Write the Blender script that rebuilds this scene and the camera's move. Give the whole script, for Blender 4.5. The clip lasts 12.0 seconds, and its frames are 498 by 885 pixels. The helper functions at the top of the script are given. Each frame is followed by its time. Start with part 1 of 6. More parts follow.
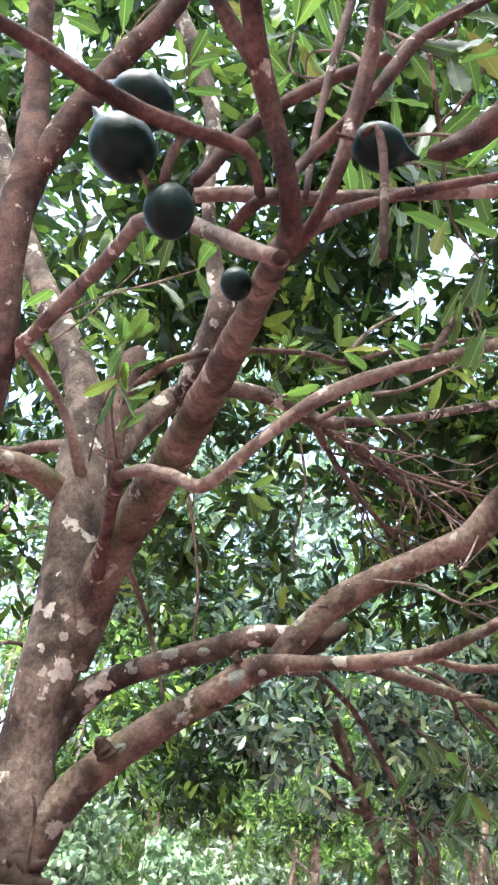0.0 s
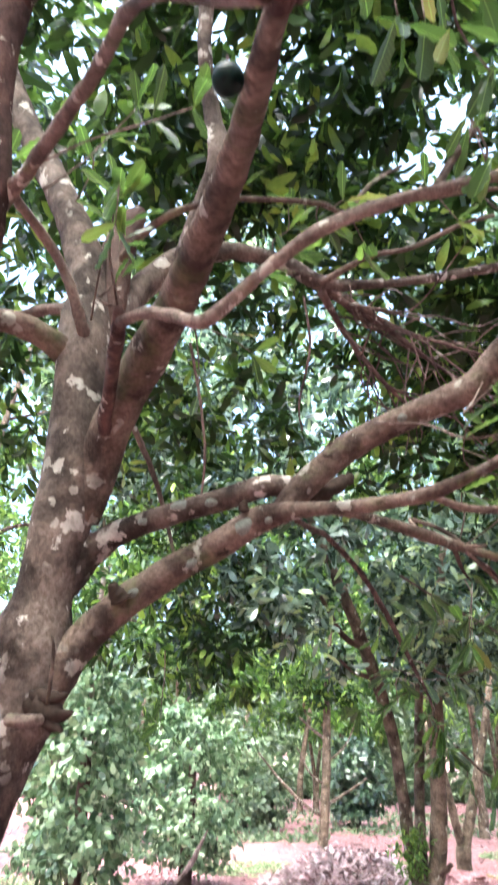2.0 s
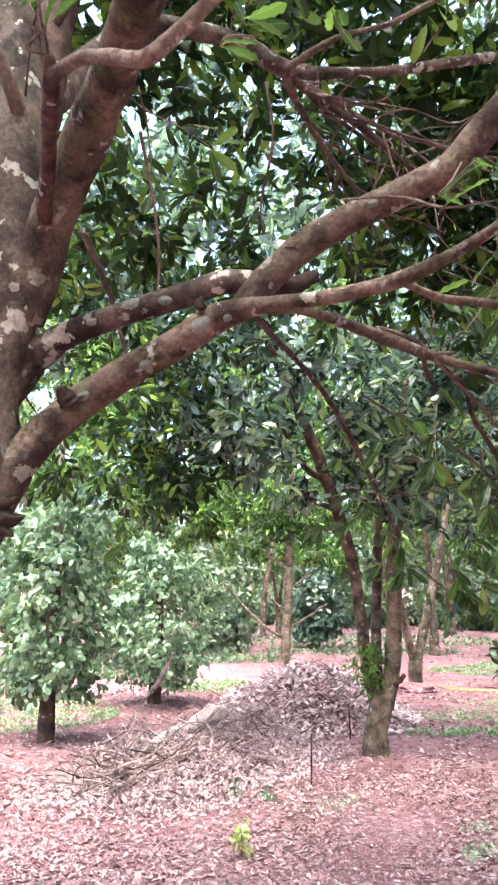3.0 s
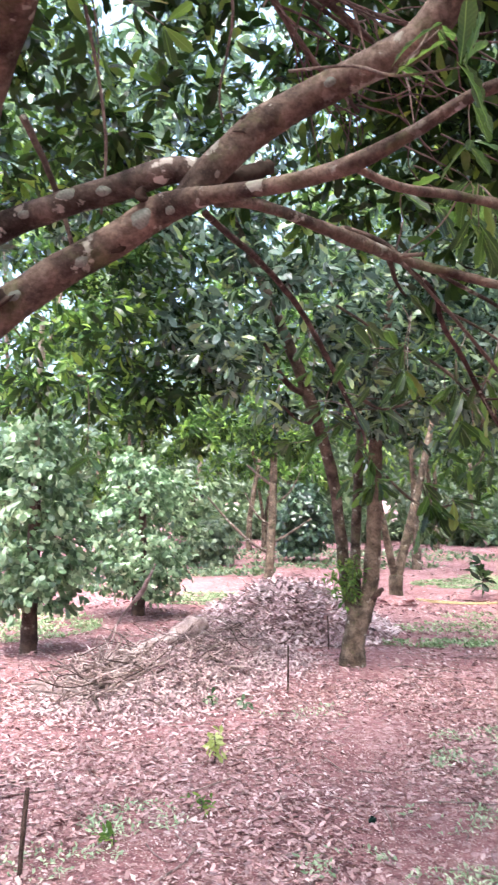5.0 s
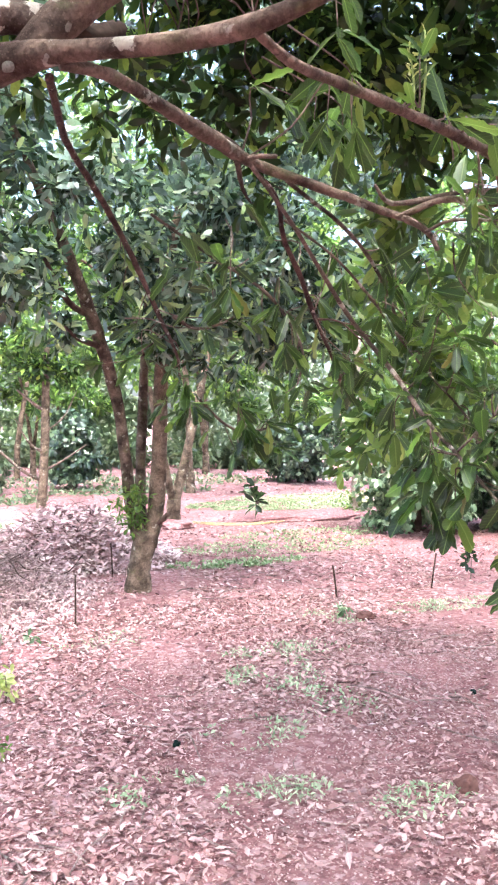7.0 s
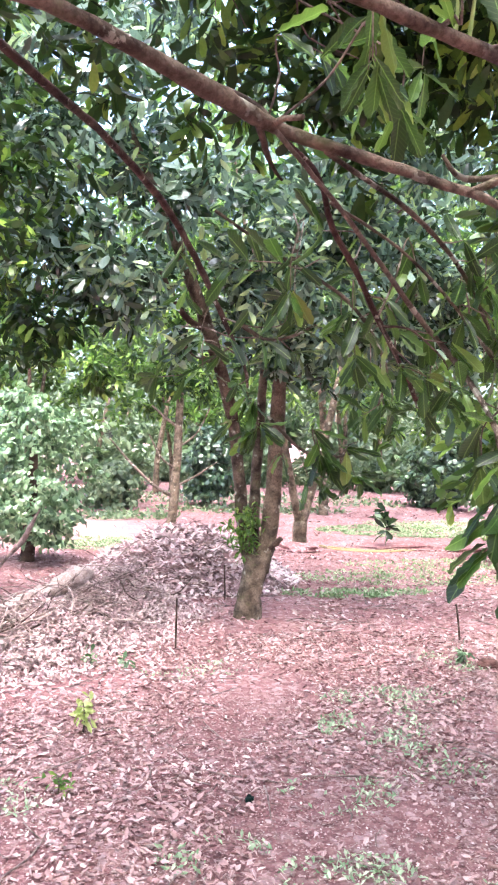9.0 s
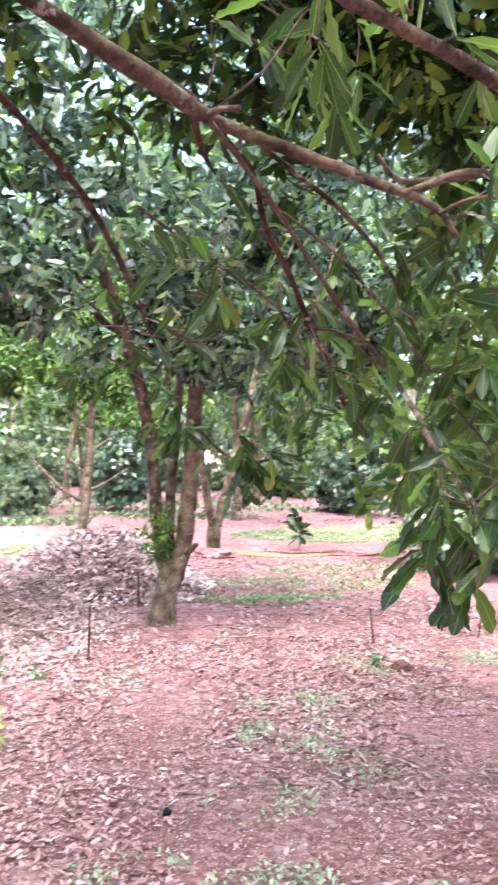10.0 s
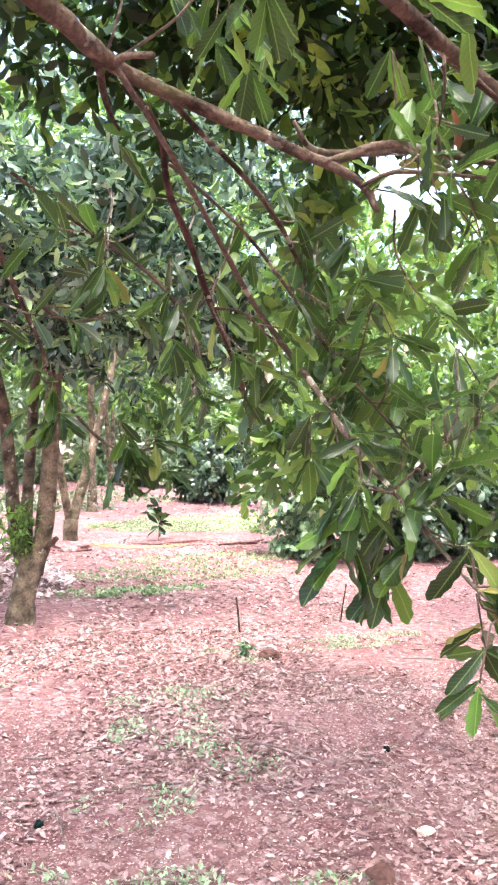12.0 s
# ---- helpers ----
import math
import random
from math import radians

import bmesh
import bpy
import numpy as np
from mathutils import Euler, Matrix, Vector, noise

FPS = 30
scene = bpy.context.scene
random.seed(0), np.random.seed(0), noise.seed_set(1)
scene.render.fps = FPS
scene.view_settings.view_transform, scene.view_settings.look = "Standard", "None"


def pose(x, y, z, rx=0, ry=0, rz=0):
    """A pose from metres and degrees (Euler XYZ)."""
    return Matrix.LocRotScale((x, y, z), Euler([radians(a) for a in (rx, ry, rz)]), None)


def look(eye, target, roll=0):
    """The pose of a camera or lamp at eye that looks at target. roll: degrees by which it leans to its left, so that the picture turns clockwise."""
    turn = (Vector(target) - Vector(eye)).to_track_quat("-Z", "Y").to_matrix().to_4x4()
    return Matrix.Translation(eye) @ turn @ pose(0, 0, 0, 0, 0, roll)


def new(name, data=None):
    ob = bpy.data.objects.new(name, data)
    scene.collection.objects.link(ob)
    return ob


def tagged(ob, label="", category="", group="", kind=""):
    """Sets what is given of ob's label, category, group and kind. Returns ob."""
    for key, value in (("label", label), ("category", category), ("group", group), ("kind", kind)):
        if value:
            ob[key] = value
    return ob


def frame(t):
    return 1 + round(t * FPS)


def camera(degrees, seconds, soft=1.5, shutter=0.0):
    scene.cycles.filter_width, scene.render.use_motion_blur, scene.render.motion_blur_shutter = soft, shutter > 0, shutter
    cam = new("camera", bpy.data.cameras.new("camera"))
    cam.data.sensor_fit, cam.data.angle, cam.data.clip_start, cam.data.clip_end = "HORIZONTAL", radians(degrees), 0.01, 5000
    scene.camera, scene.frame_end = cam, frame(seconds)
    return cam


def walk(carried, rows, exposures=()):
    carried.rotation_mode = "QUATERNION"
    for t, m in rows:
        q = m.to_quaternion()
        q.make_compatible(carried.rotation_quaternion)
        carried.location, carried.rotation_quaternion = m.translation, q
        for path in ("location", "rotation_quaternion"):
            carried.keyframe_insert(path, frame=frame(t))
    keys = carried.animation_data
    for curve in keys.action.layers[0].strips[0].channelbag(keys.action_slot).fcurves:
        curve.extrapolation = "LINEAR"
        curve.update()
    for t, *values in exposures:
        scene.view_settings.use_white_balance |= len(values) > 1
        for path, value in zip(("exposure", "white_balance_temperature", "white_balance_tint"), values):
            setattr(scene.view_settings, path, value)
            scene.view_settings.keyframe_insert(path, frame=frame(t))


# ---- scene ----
cam = camera(33.5, 12.0, soft=2.2, shutter=0.3)
PATH = [
    (0, (-0.039, 0.066, 1.871), (0.054, 1.835, 2.8), 2.4),
    (0.5, (-0.062, 0.056, 1.832), (0.056, 1.844, 2.722), 2.4),
    (1, (-0.069, 0.035, 1.821), (0.045, 1.827, 2.703), 2.4),
    (1.5, (-0.039, 0.052, 1.833), (0.048, 1.853, 2.699), 2.0),
    (2, (-0.022, 0.105, 1.786), (0.064, 1.981, 2.474), 1.4),
    (2.5, (-0.015, 0.192, 1.744), (0.135, 2.139, 2.178), 0.6),
    (3, (0.001, 0.258, 1.717), (0.186, 2.222, 2.045), 0.3),
    (3.2, (0.019, 0.272, 1.732), (0.203, 2.241, 2.027), 0.6),
    (4.8, (0.108, 0.344, 1.716), (0.28, 2.331, 1.866), 0.9),
    (5, (0.107, 0.365, 1.712), (0.32, 2.35, 1.841), 0.5),
    (5.5, (0.098, 0.423, 1.719), (0.483, 2.384, 1.803), 0.0),
    (6, (0.037, 0.49, 1.726), (0.666, 2.389, 1.762), -0.3),
    (6.5, (-0.036, 0.553, 1.721), (0.705, 2.41, 1.691), 0.0),
    (6.7, (-0.047, 0.571, 1.709), (0.714, 2.42, 1.657), -0.0),
    (8.3, (0.225, 0.823, 1.703), (0.803, 2.738, 1.719), 1.8),
    (8.5, (0.285, 0.857, 1.704), (0.792, 2.791, 1.718), 1.9),
    (9, (0.374, 0.905, 1.727), (0.791, 2.862, 1.72), 1.8),
    (9.5, (0.391, 0.92, 1.721), (0.811, 2.875, 1.702), 1.8),
    (10, (0.351, 0.982, 1.722), (0.973, 2.883, 1.735), 2.1),
    (10.5, (0.299, 1.044, 1.73), (1.155, 2.851, 1.765), 2.0),
    (11, (0.278, 1.095, 1.717), (1.201, 2.869, 1.736), 1.9),
    (11.5, (0.274, 1.126, 1.715), (1.219, 2.889, 1.717), 1.9),
    (12, (0.293, 1.152, 1.712), (1.243, 2.912, 1.712), 1.8),
]
walk(cam, [(t, look(eye, target, roll)) for t, eye, target, roll in PATH],
     exposures=[(0.0, 3.95, 5850, -1), (1.6, 3.85, 5850, -1), (3.0, 3.66, 5980, 2), (5.0, 3.5, 5900, 5), (6.5, 3.95, 5900, 5), (8.5, 3.87, 5900, 5), (9.5, 3.82, 5900, 4), (12.0, 4.12, 6250, 1)])

# ---- sky and sun: a bright overcast day ----
world = bpy.data.worlds.new("sky")
scene.world = world
world.use_nodes = True
wn, wl = world.node_tree.nodes, world.node_tree.links
sky = wn.new("ShaderNodeTexSky")
sky.sky_type, sky.sun_disc = "NISHITA", False
sky.sun_elevation, sky.sun_rotation = radians(70), radians(200)
sky.air_density, sky.dust_density, sky.ozone_density = 0.8, 7.0, 1.0
wl.new(sky.outputs["Color"], wn["Background"].inputs["Color"])
wn["Background"].inputs["Strength"].default_value = 0.115
sun = new("sun", bpy.data.lights.new("sun", "SUN"))
sun.data.energy, sun.data.angle, sun.data.color = 0.6, radians(65), (1.0, 0.985, 0.96)
sun.matrix_world = look((0, 0, 30), (30 * math.tan(radians(20)) * math.sin(radians(20)), 30 * math.tan(radians(20)) * math.cos(radians(20)), 0))


# ---- materials ----
def material(name, rough=0.6, spec=0.5):
    m = bpy.data.materials.new(name)
    m.use_nodes = True
    n, l = m.node_tree.nodes, m.node_tree.links
    b = n["Principled BSDF"]
    b.inputs["Roughness"].default_value = rough
    b.inputs["Specular IOR Level"].default_value = spec
    return m, n, l, b


def ramp(n, stops):
    r = n.new("ShaderNodeValToRGB")
    while len(r.color_ramp.elements) < len(stops):
        r.color_ramp.elements.new(0.5)
    for e, (p, c) in zip(r.color_ramp.elements, stops):
        e.position, e.color = p, (*c, 1)
    return r


def noise_node(n, l, scale, detail=4, rough=0.55, vector=None):
    t = n.new("ShaderNodeTexNoise")
    t.inputs["Scale"].default_value, t.inputs["Detail"].default_value, t.inputs["Roughness"].default_value = scale, detail, rough
    if vector is None:
        vector = n.new("ShaderNodeTexCoord").outputs["Object"]
    l.new(vector, t.inputs["Vector"])
    return t


def mix(n, l, a, b, f, mode="MIX"):
    x = n.new("ShaderNodeMix")
    x.data_type, x.blend_type = "RGBA", mode
    for s, v in ((x.inputs["Factor"], f), (x.inputs["A"], a), (x.inputs["B"], b)):
        if isinstance(v, bpy.types.NodeSocket):
            l.new(v, s)
        else:
            s.default_value = v if isinstance(v, float) else (*v, 1)
    return x.outputs["Result"]


def bumped(n, l, b, height, strength, distance):
    u = n.new("ShaderNodeBump")
    u.inputs["Strength"].default_value, u.inputs["Distance"].default_value = strength, distance
    l.new(height, u.inputs["Height"])
    l.new(u.outputs["Normal"], b.inputs["Normal"])


def bark_material(name, dark, light, lichen, lichen_colour=(0.46, 0.43, 0.37), grain=1.0, moss=0.0, rugged=0.14):
    m, n, l, b = material(name, 0.8, 0.12)
    broad, fine = noise_node(n, l, 9 * grain, 3), noise_node(n, l, 95 * grain, 5, 0.7)
    base = ramp(n, [(0.37, dark), (0.62, light)])
    l.new(broad.outputs["Fac"], base.inputs["Fac"])
    speck = ramp(n, [(0.38, (0.58, 0.54, 0.52)), (0.6, (1.1, 1.1, 1.1))])
    l.new(fine.outputs["Fac"], speck.inputs["Fac"])
    c = mix(n, l, base.outputs["Color"], speck.outputs["Color"], 0.85, "MULTIPLY")
    wart = n.new("ShaderNodeTexVoronoi")
    wart.inputs["Scale"].default_value = 150 * grain
    l.new(n.new("ShaderNodeTexCoord").outputs["Object"], wart.inputs["Vector"])
    pale = ramp(n, [(0.12, (1, 1, 1)), (0.3, (0, 0, 0))])
    l.new(wart.outputs["Distance"], pale.inputs["Fac"])
    c = mix(n, l, c, tuple(min(1, v * 1.5) for v in light), mix(n, l, (0.0, 0.0, 0.0), pale.outputs["Color"], 0.16))
    if lichen > 0:
        wob = noise_node(n, l, 45 * grain, 3)
        co = n.new("ShaderNodeTexCoord").outputs["Object"]
        bent = mix(n, l, co, wob.outputs["Color"], 0.045, "ADD")
        spot = n.new("ShaderNodeTexVoronoi")
        spot.inputs["Scale"].default_value = 24 * grain
        l.new(bent, spot.inputs["Vector"])
        big = n.new("ShaderNodeSeparateColor")
        l.new(spot.outputs["Color"], big.inputs[0])
        size = n.new("ShaderNodeMapRange")
        size.inputs["From Min"].default_value, size.inputs["From Max"].default_value = 1.0 - 0.55 * lichen, 1.0
        size.inputs["To Min"].default_value, size.inputs["To Max"].default_value = 0.0, 0.5
        l.new(big.outputs["Red"], size.inputs["Value"])
        inside = n.new("ShaderNodeMath")
        inside.operation = "SUBTRACT"
        l.new(size.outputs["Result"], inside.inputs[0])
        l.new(spot.outputs["Distance"], inside.inputs[1])
        soft = ramp(n, [(0.0, (0, 0, 0)), (0.05, (0.75, 0.75, 0.75))])
        l.new(inside.outputs[0], soft.inputs["Fac"])
        where = noise_node(n, l, 3.2, 3)
        zone = ramp(n, [(0.45, (0.1, 0.1, 0.1)), (0.58, (1, 1, 1))])
        l.new(where.outputs["Fac"], zone.inputs["Fac"])
        c = mix(n, l, c, lichen_colour, mix(n, l, soft.outputs["Color"], zone.outputs["Color"], 1.0, "MULTIPLY"))
        crust, rim = noise_node(n, l, 13 * grain, 2, 0.4), noise_node(n, l, 70 * grain, 5, 0.7)
        v = n.new("ShaderNodeMath")
        v.operation, v.inputs[1].default_value = "MULTIPLY_ADD", 0.35
        l.new(rim.outputs["Fac"], v.inputs[0])
        l.new(crust.outputs["Fac"], v.inputs[2])
        mask = ramp(n, [(0.9 - 0.09 * lichen, (0, 0, 0)), (0.925 - 0.09 * lichen, (0.7, 0.7, 0.7))])
        l.new(v.outputs[0], mask.inputs["Fac"])
        c = mix(n, l, c, lichen_colour, mask.outputs["Color"])
    fleck = noise_node(n, l, 46 * grain, 9, 0.8)
    crack = ramp(n, [(0.4, (0.4, 0.36, 0.34)), (0.5, (1, 1, 1))])
    l.new(fleck.outputs["Fac"], crack.inputs["Fac"])
    c = mix(n, l, c, crack.outputs["Color"], rugged, "MULTIPLY")
    stain = noise_node(n, l, 5.5, 5, 0.65)
    wet = ramp(n, [(0.36, (0.42, 0.38, 0.36)), (0.52, (1, 1, 1))])
    l.new(stain.outputs["Fac"], wet.inputs["Fac"])
    c = mix(n, l, c, wet.outputs["Color"], 0.3 + 0.6 * rugged, "MULTIPLY")
    if moss > 0:
        patch = noise_node(n, l, 7, 6, 0.7)
        mask = ramp(n, [(0.62 - 0.1 * moss, (0, 0, 0)), (0.75, (0.7, 0.7, 0.7))])
        l.new(patch.outputs["Fac"], mask.inputs["Fac"])
        c = mix(n, l, c, (0.10, 0.12, 0.045), mask.outputs["Color"])
    l.new(c, b.inputs["Base Color"])
    add = n.new("ShaderNodeMath")
    add.operation = "ADD"
    l.new(fine.outputs["Fac"], add.inputs[0])
    l.new(crack.outputs["Color"], add.inputs[1])
    bumped(n, l, b, add.outputs[0], 0.8, 0.004 / grain)
    return m


def leaf_material(name, stops, rough=0.34, through_colour=(0.27, 0.46, 0.09), share=0.45, spec=0.5, per_object=False, glow=0.24):
    m, n, l, b = material(name, rough, spec)
    if per_object:
        rnd = n.new("ShaderNodeObjectInfo").outputs["Random"]
    else:
        rnd = n.new("ShaderNodeNewGeometry").outputs["Random Per Island"]
    r = ramp(n, stops)
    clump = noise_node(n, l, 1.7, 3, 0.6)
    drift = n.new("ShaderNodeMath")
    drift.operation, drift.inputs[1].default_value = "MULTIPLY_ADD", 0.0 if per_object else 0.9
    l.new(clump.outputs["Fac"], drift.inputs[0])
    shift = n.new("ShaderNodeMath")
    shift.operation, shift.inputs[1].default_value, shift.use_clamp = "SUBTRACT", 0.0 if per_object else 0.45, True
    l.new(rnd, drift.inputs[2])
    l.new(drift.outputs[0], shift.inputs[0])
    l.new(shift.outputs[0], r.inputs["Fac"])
    mott = noise_node(n, l, 60, 3)
    tone = ramp(n, [(0.3, (0.75, 0.78, 0.7)), (0.7, (1.15, 1.12, 1.1))])
    l.new(mott.outputs["Fac"], tone.inputs["Fac"])
    c = mix(n, l, r.outputs["Color"], tone.outputs["Color"], 0.8, "MULTIPLY")
    if per_object:
        xyz = n.new("ShaderNodeSeparateXYZ")
        l.new(n.new("ShaderNodeTexCoord").outputs["Object"], xyz.inputs[0])
        off = n.new("ShaderNodeMath")
        off.operation = "ABSOLUTE"
        l.new(xyz.outputs["X"], off.inputs[0])
        rib = ramp(n, [(0.006, (0.36, 0.36, 0.36)), (0.014, (0, 0, 0))])
        l.new(off.outputs[0], rib.inputs["Fac"])
        slant = n.new("ShaderNodeMath")
        slant.operation, slant.inputs[1].default_value = "MULTIPLY_ADD", -0.9
        l.new(off.outputs[0], slant.inputs[0])
        l.new(xyz.outputs["Y"], slant.inputs[2])
        wave = n.new("ShaderNodeMath")
        wave.operation, wave.inputs[1].default_value = "PINGPONG", 0.04
        l.new(slant.outputs[0], wave.inputs[0])
        side = ramp(n, [(0.003, (0.1, 0.1, 0.1)), (0.008, (0, 0, 0))])
        l.new(wave.outputs[0], side.inputs["Fac"])
        lines = mix(n, l, rib.outputs["Color"], side.outputs["Color"], 1.0, "ADD")
        c = mix(n, l, c, tuple(min(1, v * 2.2 + 0.05) for v in stops[-2][1]), lines)
    l.new(c, b.inputs["Base Color"])
    bumped(n, l, b, mott.outputs["Fac"], 0.25, 0.002)
    if share > 0:
        t = n.new("ShaderNodeBsdfTranslucent")
        l.new(mix(n, l, c, through_colour, glow), t.inputs["Color"])
        s = n.new("ShaderNodeMixShader")
        s.inputs[0].default_value = share
        l.new(b.outputs[0], s.inputs[1])
        l.new(t.outputs[0], s.inputs[2])
        l.new(s.outputs[0], n["Material Output"].inputs["Surface"])
    return m


# low stops hold the crown shade of leaves seen as near silhouettes
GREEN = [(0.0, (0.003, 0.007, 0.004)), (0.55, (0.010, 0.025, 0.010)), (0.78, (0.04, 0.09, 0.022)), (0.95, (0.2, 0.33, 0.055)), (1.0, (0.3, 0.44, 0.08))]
# sky reflection on glossy leaves is put into these pale blue-grey stops
SKY_SHEEN = [(0.0, (0.004, 0.010, 0.008)), (0.26, (0.016, 0.034, 0.03)), (0.5, (0.12, 0.175, 0.168)), (0.8, (0.29, 0.4, 0.325)), (1.0, (0.5, 0.64, 0.3))]
# distance haze is put into this greyed green
HAZED = [(0.0, (0.055, 0.08, 0.052)), (0.6, (0.12, 0.16, 0.095)), (1.0, (0.25, 0.3, 0.18))]
FRESH = [(0.0, (0.06, 0.12, 0.03)), (0.6, (0.12, 0.21, 0.045)), (1.0, (0.24, 0.34, 0.07))]
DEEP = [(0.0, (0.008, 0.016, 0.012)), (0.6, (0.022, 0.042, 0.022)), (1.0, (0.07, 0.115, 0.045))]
PEPPER = [(0.0, (0.025, 0.055, 0.028)), (0.35, (0.11, 0.19, 0.095)), (0.75, (0.29, 0.41, 0.24)), (1.0, (0.52, 0.63, 0.42))]
LITTER = [(0.0, (0.2, 0.105, 0.109)), (0.25, (0.32, 0.184, 0.19)), (0.6, (0.43, 0.27, 0.278)), (0.88, (0.51, 0.352, 0.36)), (1.0, (0.6, 0.455, 0.462))]
WEATHERED = [(0.0, (0.33, 0.2, 0.21)), (0.35, (0.6, 0.43, 0.455)), (1.0, (0.85, 0.69, 0.72))]

bark = bark_material("bark", (0.045, 0.031, 0.025), (0.19, 0.143, 0.113), 0.5, lichen_colour=(0.36, 0.35, 0.3), moss=0.75, rugged=0.45)
bark_trunk = bark_material("trunk_bark", (0.04, 0.03, 0.025), (0.17, 0.135, 0.112), 1.15, lichen_colour=(0.55, 0.52, 0.46), rugged=0.5)
bark_red = bark_material("red_bark", (0.034, 0.02, 0.018), (0.115, 0.071, 0.06), 0.2, grain=2.2)
bark_grey = bark_material("grey_bark", (0.085, 0.062, 0.052), (0.215, 0.165, 0.138), 0.75, moss=0.7)
bark_far = bark_material("far_bark", (0.08, 0.06, 0.046), (0.235, 0.178, 0.135), 0.35, moss=0.5, rugged=0.7)
bark_dark = bark_material("dark_bark", (0.055, 0.035, 0.03), (0.13, 0.085, 0.07), 0.2)
dead_wood = bark_material("dead_wood", (0.17, 0.115, 0.108), (0.42, 0.31, 0.295), 0.2)
pale_wood = bark_material("pale_wood", (0.4, 0.29, 0.27), (0.7, 0.56, 0.53), 0.2)
post_wood = bark_material("post_wood", (0.30, 0.25, 0.2), (0.5, 0.44, 0.38), 0.3)
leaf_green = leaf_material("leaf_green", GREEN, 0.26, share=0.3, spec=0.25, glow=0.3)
# second crown: painted sky sheen on top of the real gloss
leaf_sky_sheen = leaf_material("leaf_sky_sheen", SKY_SHEEN, 0.2, share=0.38, spec=0.9, glow=0.2)
leaf_near = leaf_material("leaf_near", [(0.0, (0.003, 0.009, 0.006)), (0.45, (0.011, 0.031, 0.011)), (0.75, (0.036, 0.085, 0.018)), (0.95, (0.14, 0.24, 0.04)), (1.0, (0.2, 0.13, 0.05))], 0.28, share=0.4, spec=0.45, per_object=True, glow=0.3)
leaf_yellow = leaf_material("leaf_yellow", [(0.0, (0.36, 0.42, 0.12)), (1.0, (0.62, 0.66, 0.28))], 0.5, share=0.3)
leaf_fresh = leaf_material("leaf_fresh", FRESH, 0.4, share=0.45)
# backlit copy of the green leaf: the light is in the colour
leaf_backlit = leaf_material("leaf_backlit", [(0.0, (0.012, 0.03, 0.012)), (0.35, (0.05, 0.1, 0.03)), (0.75, (0.17, 0.28, 0.06)), (1.0, (0.36, 0.5, 0.12))], 0.3, share=0.42, glow=0.4)
# lit copy of the green leaf: far crowns' brightness is in its colour
leaf_orchard_lit = leaf_material("leaf_orchard_lit", [(0.0, (0.006, 0.015, 0.007)), (0.4, (0.03, 0.065, 0.022)), (0.7, (0.1, 0.185, 0.05)), (1.0, (0.32, 0.46, 0.1))], 0.28, share=0.38, spec=0.35, glow=0.4)
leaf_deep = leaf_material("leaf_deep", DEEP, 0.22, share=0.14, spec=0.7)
leaf_bush = leaf_material("leaf_bush", [(0.0, (0.012, 0.026, 0.018)), (0.45, (0.04, 0.075, 0.05)), (0.8, (0.12, 0.19, 0.11)), (1.0, (0.3, 0.4, 0.24))], 0.28, share=0.22, spec=0.9)
leaf_hazed = leaf_material("leaf_hazed", HAZED, 0.45, share=0.35, spec=0.8)
leaf_pepper = leaf_material("leaf_pepper", PEPPER, 0.42, share=0.3, spec=0.9)
leaf_litter = leaf_material("leaf_litter", LITTER, 0.95, share=0.0, spec=0.06)
leaf_weathered = leaf_material("leaf_weathered", WEATHERED, 0.9, share=0.0, spec=0.08)
leaf_bleached = leaf_material("leaf_bleached", [(0.0, (0.26, 0.16, 0.168)), (0.5, (0.45, 0.305, 0.32)), (1.0, (0.64, 0.5, 0.515))], 0.9, share=0.0, spec=0.08)
leaf_litter_one = leaf_material("leaf_litter_one", LITTER, 0.95, share=0.0, spec=0.06, per_object=True)
leaf_withered = leaf_material("leaf_withered", [(0.0, (0.05, 0.02, 0.009)), (0.6, (0.12, 0.045, 0.016)), (1.0, (0.17, 0.08, 0.025))], 0.6, (0.3, 0.12, 0.03), share=0.25, spec=0.2)
grass_green = leaf_material("grass_green", [(0.0, (0.2, 0.27, 0.17)), (0.6, (0.36, 0.43, 0.29)), (1.0, (0.55, 0.58, 0.44))], 0.6, share=0.2, spec=0.3)
grass_strip = leaf_material("grass_strip", [(0.0, (0.15, 0.22, 0.11)), (0.6, (0.28, 0.36, 0.2)), (1.0, (0.44, 0.49, 0.32))], 0.6, share=0.2, spec=0.3)


